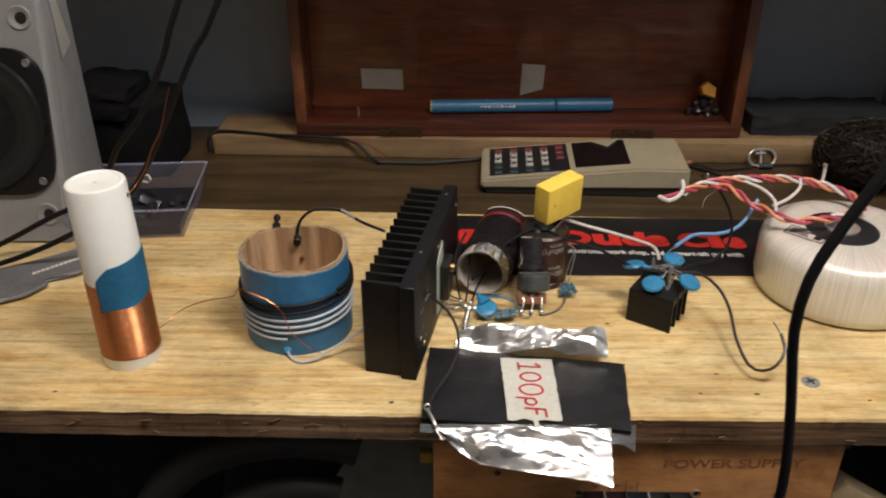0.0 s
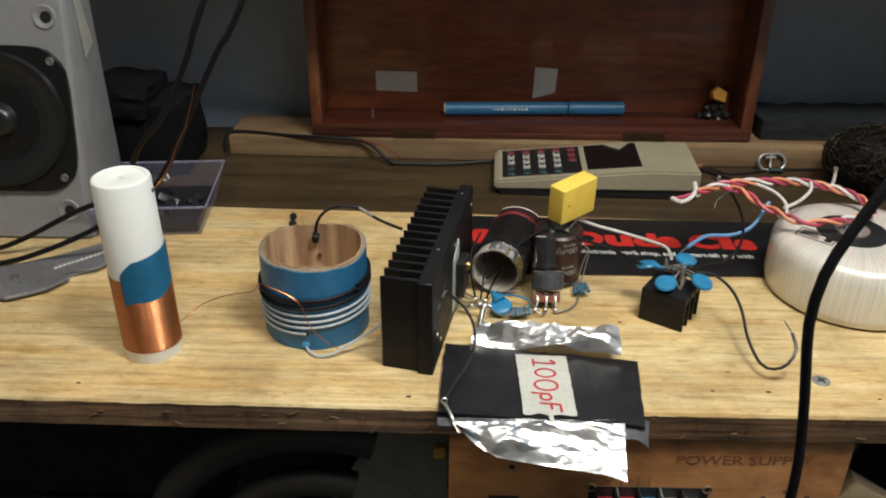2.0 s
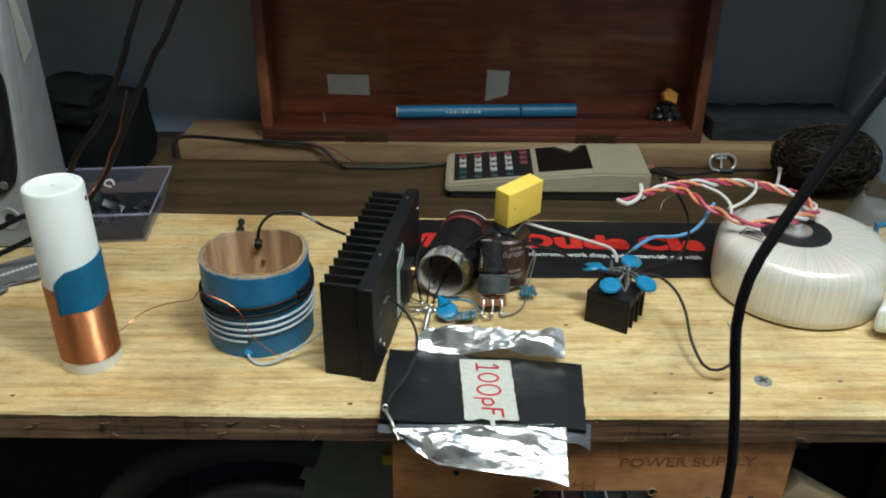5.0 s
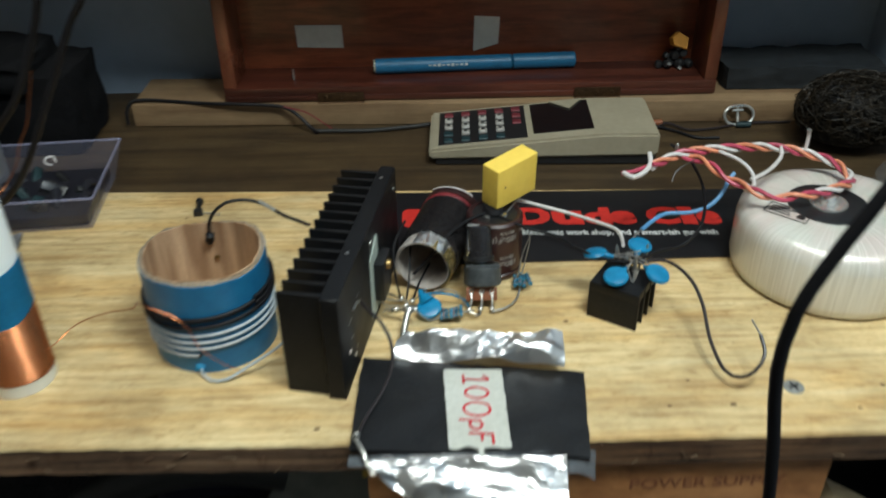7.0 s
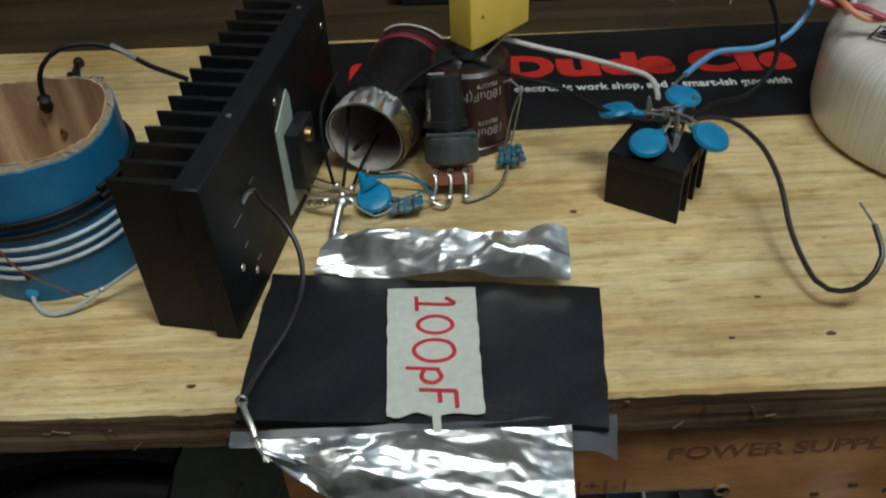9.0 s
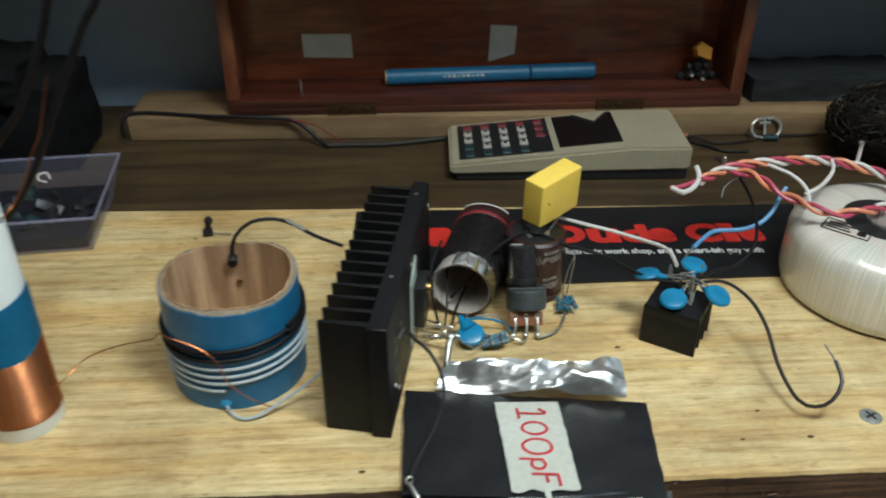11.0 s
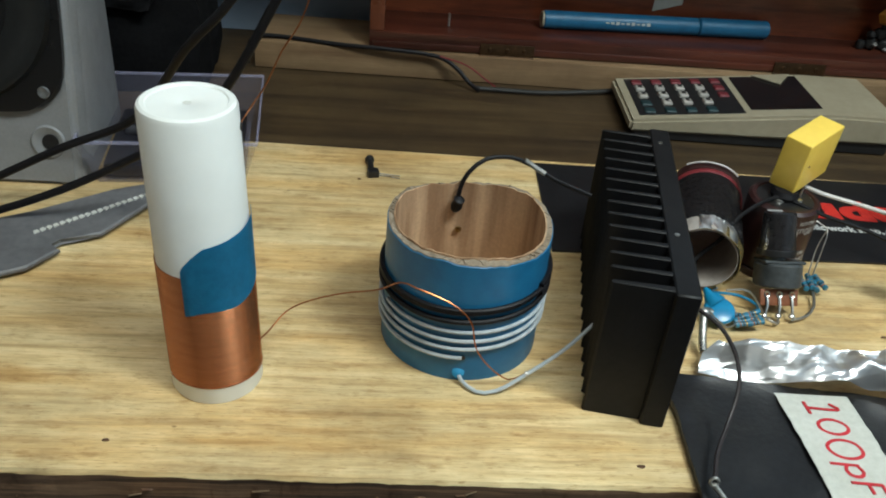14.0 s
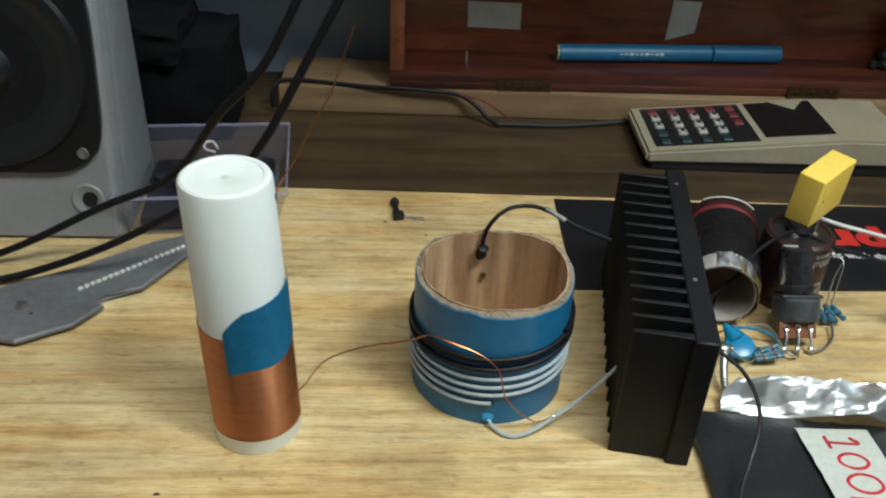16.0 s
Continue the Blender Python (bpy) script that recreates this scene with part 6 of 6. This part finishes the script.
def cables():
    cb = thing("speaker_cable", (-0.2, 0.5, T), "pair of black cables running past the loudspeaker and up behind", "cable")
    part("cable", wire(((-0.330, 0.470, T + 0.0024), (-0.285, 0.477, T + 0.0040), (-0.263, 0.480, 0.7600), (-0.225, 0.480, 0.7800), (-0.192, 0.478, 0.7970), (-0.165, 0.455, 0.8360), (-0.146, 0.450, 0.8580), (-0.129, 0.450, 0.8900), (-0.116, 0.450, 0.9200), (-0.060, 0.470, 1.0400), (0.02, 0.56, 1.25), (0.05, 0.716, 1.40)), 0.0017, 10, 0.006), RUBBER, cb)
    part("cable", wire(((-0.330, 0.450, T + 0.0024), (-0.285, 0.460, T + 0.0024), (-0.259, 0.465, T + 0.0045), (-0.222, 0.465, 0.7690), (-0.187, 0.465, 0.7880), (-0.165, 0.455, 0.8060), (-0.148, 0.450, 0.8280), (-0.131, 0.450, 0.8590), (-0.113, 0.450, 0.8920), (-0.097, 0.450, 0.9180), (-0.040, 0.470, 1.0400), (0.04, 0.56, 1.25), (0.07, 0.716, 1.40)), 0.0017, 10, 0.006), RUBBER, cb)
    bw = thing("twin_flex", (-0.07, 0.645, T), "thin black flex lying along the batten, ends split", "cable")
    part("flex", wire(((-0.1735, 0.6480, T + 0.0030), (-0.1738, 0.6490, T + 0.0110), (-0.1700, 0.6530, T + 0.0180), (-0.1600, 0.6560, T + 0.0180), (-0.144, 0.6540, T + 0.0178), (-0.120, 0.6490, T + 0.0178), (-0.090, 0.6450, T + 0.0180), (-0.062, 0.6440, T + 0.0160), (-0.050, 0.6400, T + 0.0110), (-0.042, 0.6360, T + 0.0040), (-0.036, 0.6310, T + 0.0015)), 0.0013, 8), RUBBER, bw)
    part("red_core", wire(((-0.060, 0.6430, T + 0.0165), (-0.044, 0.6400, T + 0.0130), (-0.032, 0.6370, T + 0.0060), (-0.026, 0.6350, T + 0.0025)), 0.0005, 6), REDSCRAP, bw, "red split core")
    part("grey_tail", wire(((-0.038, 0.6330, T + 0.002), (-0.022, 0.6330, T + 0.0018), (0.002, 0.6330, T + 0.0016), (0.030, 0.6370, T + 0.002), (0.050, 0.6420, T + 0.002)), 0.0014, 8), HOSE, bw, "grey cable tail")
    hc = thing("hanging_cable", (0.146, 0.26, 0.70), "thick black cable hanging down in front of the bench", "cable")
    part("cable", wire(((0.320, 0.330, 1.230), (0.235, 0.285, 1.060), (0.190, 0.264, 0.978), (0.175, 0.260, 0.949), (0.167, 0.26, 0.933), (0.157, 0.26, 0.912), (0.147, 0.26, 0.889), (0.1415, 0.26, 0.872), (0.1405, 0.26, 0.852), (0.144, 0.26, 0.830), (0.1475, 0.26, 0.808), (0.1505, 0.26, 0.778), (0.149, 0.26, 0.741), (0.140, 0.262, 0.690), (0.120, 0.270, 0.600), (0.11, 0.29, 0.30), (0.10, 0.30, 0.003)), 0.0020, 12, 0.008), RUBBER, hc)


# ---- below the bench ----
def power_supply():
    ps = thing("power_supply", (0.115, 0.42, 0.60), "home-made wooden power supply with knobs and spring terminals under the bench", "power supply")
    x0, x1, z0, z1, y = 0.0135, 0.2165, 0.6485, 0.7305, 0.337
    part("front_panel", box(x0, x1, y, y + 0.004, z0, z1, 0.0006), PSUWOOD, ps, "stained hardboard front with pencilled lettering")
    part("housing", box(x0 + 0.004, x1 - 0.004, y + 0.0042, y + 0.15, z0 + 0.003, z1 + 0.0030, 0.001), PLYEDGE, ps)
    m = Matrix.Translation((0, y - 0.00025, 0)) @ Matrix.Rotation(radians(90), 4, "X")
    part("lettering", letters("POWER SUPPLY", 0.0115, Matrix.Translation((0, y - 0.0002, 0)) @ Matrix.Rotation(radians(90), 4, "X") @ Matrix.Translation((0.1285, 0.7150, 0)) @ Matrix.Rotation(radians(1), 4, "Z") @ Matrix.Diagonal((0.86, 0.72, 1, 1)), 0.0001, bold=0.0002), INK, ps, "hand-pencilled letters", 0)
    own = letters("V |+|-|", 0.009, Matrix.Translation((0, y - 0.0002, 0)) @ Matrix.Rotation(radians(90), 4, "X") @ Matrix.Translation((0.093, 0.7005, 0)) @ Matrix.Diagonal((1.1, 0.8, 1, 1)), 0.0001)
    part("lettering", own, INK, ps, "pencilled polarity marks", 0)
    for i in range(7):
        a = radians(200 - 36 * i)
        part("scale_mark", box(-0.0014, 0.0014, -0.0003, 0, -0.0010, 0.0010, 0, Matrix.Translation((0.064 + 0.0135 * math.cos(a), y, 0.6745 + 0.0135 * math.sin(a))) @ Matrix.Rotation(a, 4, "Y")), INKDARK, ps, "", 0)
        part("scale_mark", box(-0.0013, 0.0013, -0.0003, 0, -0.0009, 0.0009, 0, Matrix.Translation((0.189 + 0.019 * math.cos(a), y, 0.678 + 0.019 * math.sin(a)))), INKDARK, ps, "", 0)
    sw = part("rocker_switch", box(0.0345, 0.0505, y - 0.0015, y + 0.002, 0.6690, 0.6905, 0.0008), BLACKPL, ps, "black rocker switch")
    part("rocker", box(0.0365, 0.0485, y - 0.0035, y - 0.001, 0.6710, 0.6885, 0.0008, Matrix.Translation((0, y, 0.68)) @ Matrix.Rotation(radians(7), 4, "X") @ Matrix.Translation((0, -y, -0.68))), BLACKPL, sw)
    sh = part("shaft", rod((0.0645, y, 0.6735), (0.0645, y - 0.013, 0.6735), 0.0031, 16), TIN, ps, "bare metal control shaft")
    part("nut", lathe([(0.0058, 0), (0.0058, 0.0022), (0.0034, 0.0024)], 6, pose(0.0645, y, 0.6735, 90, 0, 0)), GREYMETAL, sh)
    part("indicator", lathe([(0.0016, 0), (0.0014, 0.0012), (0, 0.0016)], 12, pose(0.080, y, 0.6845, 90, 0, 0)), WHITE, ps, "tiny bright indicator")
    part("hole", lathe([(0.0017, 0), (0.0016, 0.0003), (0, 0.0003)], 12, pose(0.046, y, 0.7105, 90, 0, 0)), BLACKPL, ps)
    part("cut_out", box(0.0865, 0.1485, y - 0.0004, y + 0.002, 0.6635, 0.6985, 0.0003), BLACKPL, ps, "ragged dark cut-out")
    for k in (0.0875, 0.1475):
        part("ragged_corner", lathe([(0.0030, 0), (0.0024, 0.0010), (0.0015, 0.0006)], 14, pose(k, y - 0.0002, 0.6980, 90, 0, 0)), PINERAW, ps)
    tb = part("terminal_block", box(0.0885, 0.1465, y - 0.0055, y + 0.001, 0.6640, 0.6860, 0.0008), BLACKPL, ps, "black spring-terminal block")
    for i, material in enumerate((REDPL, REDPL, BLUEPL, GREYPL, GREYPL)):
        x = 0.0905 + 0.0112 * i
        part("lever", box(x, x + 0.0092, y - 0.0100, y - 0.0030, 0.6868, 0.6915, 0.0010, Matrix.Translation((0, y, 0.68)) @ Matrix.Rotation(radians(-14), 4, "X") @ Matrix.Translation((0, -y, -0.68))), material, tb)
        part("divider", box(x - 0.0014, x - 0.0004, y - 0.0072, y, 0.6660, 0.6985, 0.0002), STEEL if i % 2 else BLACKPL, tb)
        part("socket", box(x + 0.001, x + 0.0082, y - 0.0062, y - 0.0054, 0.6665, 0.6735, 0.0002), GREYMETAL if i in (0, 1, 4) else BLACKPL, tb)
    part("lead", wire(((0.1055, y - 0.006, 0.6865), (0.1075, y - 0.014, 0.6740), (0.112, y - 0.022, 0.6480), (0.1195, y - 0.020, 0.6200), (0.125, y - 0.012, 0.560), (0.128, y, 0.40), (0.13, y, 0.005)), 0.0010, 8), WHITEW, ps, "white lead")
    part("lead", wire(((0.1290, y - 0.006, 0.6800), (0.1270, y - 0.012, 0.6680), (0.1265, y - 0.018, 0.6480), (0.1310, y - 0.016, 0.6250), (0.136, y - 0.008, 0.560), (0.14, y, 0.40), (0.142, y, 0.005)), 0.0010, 8), WHITEW, ps, "white lead")
    part("worn_screw", lathe([(0.0030, 0), (0.0024, 0.0015), (0, 0.0018)], 14, pose(0.1525, y, 0.6805, 90, 0, 0)), GREYMETAL, ps)
    part("ragged_hole", lathe([(0.0046, 0), (0.0040, 0.0012), (0.0022, 0.0008)], 16, pose(0.1625, y, 0.6765, 90, 0, 0), wobble=lambda a, r, z: (1 + 0.10 * math.sin(5 * a) + 0.06 * math.sin(3 * a), 0)), PINERAW, ps, "ragged drilled hole")
    part("hole_core", lathe([(0.0024, 0), (0, 0.0003)], 12, pose(0.1625, y - 0.0002, 0.6765, 90, 0, 0)), BLACKPL, ps)
    part("knob", rod((0.1890, y - 0.0002, 0.6780), (0.1890, y - 0.0145, 0.6780), 0.0108, 40, 0.0012, r2=0.0102), mat("brushed_knob", (0.60, 0.59, 0.57), (0.50, 0.49, 0.47), 500, 0.3, metal=0.6), ps, "large grey metal knob")
    for x, z in ((0.2075, 0.6600), (0.0235, 0.6535)):
        part("screw", lathe([(0, 0.0014), (0.0026, 0.0010), (0.0032, 0)], 16, pose(x, y, z, 90, 0, 0)), GREYMETAL, ps)


def under_clutter():
    sh = thing("plastic_folder", (-0.02, 0.43, 0.47), "grey ribbed plastic sheet leaning under the bench", "sheet")
    m = Matrix.Translation((0, 0.400, 0)) @ Matrix.Rotation(radians(90), 4, "X")
    part("sheet", prism(((-0.033, 0.675), (-0.145, 0.461), (0.012, 0.461), (0.0125, 0.700), (-0.010, 0.716)), 0, 0.003, m), GREYSHEET, sh, "", 0)
    for i in range(5):
        x = -0.085 + 0.020 * i
        part("rib", wire(((x, 0.3962, 0.47), (x + 0.030, 0.3962, 0.56), (x + 0.058, 0.3962, 0.625 + 0.006 * i)), 0.0009, 6), GREYSHEET, sh)
    part("red_clip", box(-0.014, -0.008, 0.392, 0.397, 0.690, 0.698, 0.001), REDPL, sh, "small red clip")
    part("yellow_tab", box(0.004, 0.011, 0.392, 0.397, 0.664, 0.672, 0.001), YELLOW, sh, "small yellow tab")
    sb = thing("storage_box", (-0.06, 0.47, 0.0), "dark plastic storage box under the bench", "box")
    part("body", box(-0.138, 0.028, 0.382, 0.538, 0.0, 0.44, 0.006), BLACKPL, sb)
    part("lid", box(-0.140, 0.030, 0.380, 0.540, 0.441, 0.4605, 0.003), BLACKPL, sb)
    part("lower_crate", box(-0.138, 0.222, 0.56, 0.70, 0.0, 0.725, 0.004), SHADEBLACK, sb)
    ho = thing("hose_coil", (-0.20, 0.46, 0.40), "coil of dark grey hose under the bench", "hose")
    for r, y in ((0.097, 0.366), (0.061, 0.366)):
        pts = [(-0.061 + r * math.cos(a), y, 0.609 + r * math.sin(a)) for a in (radians(70 + 4 * k) for k in range(52))]
        part("turn", wire(pts, 0.0105 if r > 0.09 else 0.0085, 10, smooth=False), HOSE, ho)
    # crate and tool box carry the under-bench shade in their colour
    cr = thing("wooden_crate", (-0.36, 0.55, 0.0), "tall wooden crate under the bench, coloured near-black as shade", "crate")
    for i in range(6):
        part("slat", box(-0.60, -0.142, 0.545, 0.557, 0.005 + 0.118 * i, 0.118 + 0.118 * i, 0.002), SHADEBLACK, cr)
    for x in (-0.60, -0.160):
        part("side_board", box(x, x + 0.018, 0.558, 0.700, 0.0, 0.715, 0.002), SHADEBLACK, cr)
    tbx = thing("tool_box", (0.30, 0.56, 0.0), "tool box under the bench, coloured near-black as shade", "tool box")
    part("body", box(0.225, 0.380, 0.50, 0.650, 0.0, 0.60, 0.006), SHADEBLACK, tbx)
    part("lid", box(0.224, 0.381, 0.499, 0.651, 0.602, 0.700, 0.008), SHADEBLACK, tbx)
    part("clasp", box(0.285, 0.315, 0.494, 0.499, 0.585, 0.625, 0.002), GREYMETAL, tbx)
    single("dark_cloth", lathe([(0, 0), (0.07, 0.0), (0.078, 0.02), (0.06, 0.17), (0.03, 0.235), (0, 0.24)], 28, pose(-0.075, 0.475, 0.46), wobble=lambda a, r, z: (1 + 0.15 * math.sin(4 * a + z * 20), 0)), PURPLE, "dark blue bundled cloth", "cloth")
    rail = thing("shelf_rail", (0.28, 0.50, 0.66), "pale wooden rail under the bench", "rail")
    a, b = Vector((0.224, 0.352, 0.688)), Vector((0.384, 0.352, 0.585))
    part("rail", box(0, (b - a).length, -0.006, 0.006, -0.009, 0.009, 0.001, Matrix.Translation(a) @ (b - a).to_track_quat("X", "Z").to_matrix().to_4x4()), RAILWOOD, rail)


room()
workbench()
back_strip()
wall_shelf()
wooden_case()
transformer()
main_heatsink()
white_coil_former()
card_coil()
foil_capacitor()
calculator()
speaker()
power_supply()
banner()
wound_tube()
big_electrolytic()
yellow_capacitor()
potentiometer()
small_heatsink()
for spot, face, text in (
    ((0.1318, 0.4143, T + 0.0256), (-0.12, -0.22, 0.96), "blue ceramic disc capacitor tilted on the small heatsink"),
    ((0.1512, 0.4125, T + 0.0278), (0.25, -0.25, 0.93), "blue ceramic disc capacitor beside the hooked wire"),
    ((0.1250, 0.4340, T + 0.0262), (-0.15, 0.22, 0.96), "blue ceramic disc capacitor lying nearly flat"),
    ((0.1480, 0.4375, T + 0.0280), (0.10, -0.05, 0.99), "blue ceramic disc capacitor beside the white wire"),
):
    end = Vector((0.1432, 0.4260, T + 0.0262))
    p = Vector(spot)
    disc_capacitor(spot, face, 0.0061, text, ((p.lerp(end, 0.4), p.lerp(end, 0.75) + Vector((0, 0, 0.001)), end), (p.lerp(end, 0.35) + Vector((0.002, 0.001, 0)), p.lerp(end, 0.7) + Vector((0.001, 0.001, 0.002)), end + Vector((-0.003, 0.006, 0.001)))))
disc_capacitor((0.0415, 0.4185, T + 0.0062), (-0.1, -0.35, 0.93), 0.0062, "larger blue disc capacitor lying beside the heatsink", (((0.0400, 0.4230, T + 0.0140), (0.0380, 0.4250, T + 0.0100), (0.0330, 0.4270, T + 0.0040)), ((0.0440, 0.4230, T + 0.0130), (0.0540, 0.4240, T + 0.0120), (0.0610, 0.4205, T + 0.0040))))
resistor_bunch((0.0525, 0.4160, T), "bunch of small blue resistors soldered together, lying flat", (((0.0560, 0.4155, T + 0.0045), (0.0605, 0.4180, T + 0.0035), (0.0640, 0.4205, T + 0.0022)), ((0.0560, 0.4185, T + 0.0040), (0.0605, 0.4182, T + 0.0035)), ((0.0480, 0.4140, T + 0.0045), (0.0420, 0.4095, T + 0.0050), (0.0350, 0.4110, T + 0.0100))))
resistor_bunch((0.0900, 0.4425, T), "bunch of small blue resistors hanging from the electrolytic", (((0.0900, 0.4440, T + 0.0070), (0.0930, 0.4490, T + 0.0180), (0.0945, 0.4530, T + 0.0250), (0.0905, 0.4590, T + 0.0260), (0.0880, 0.4630, T + 0.0340)), ((0.0880, 0.4440, T + 0.0070), (0.0910, 0.4500, T + 0.0170), (0.0945, 0.4530, T + 0.0250))))
marker_pen()
plastic_tub()
black_bag()
saw_tool()
cables()
scouring_pad()
rear_clutter()
led_part()
under_clutter()
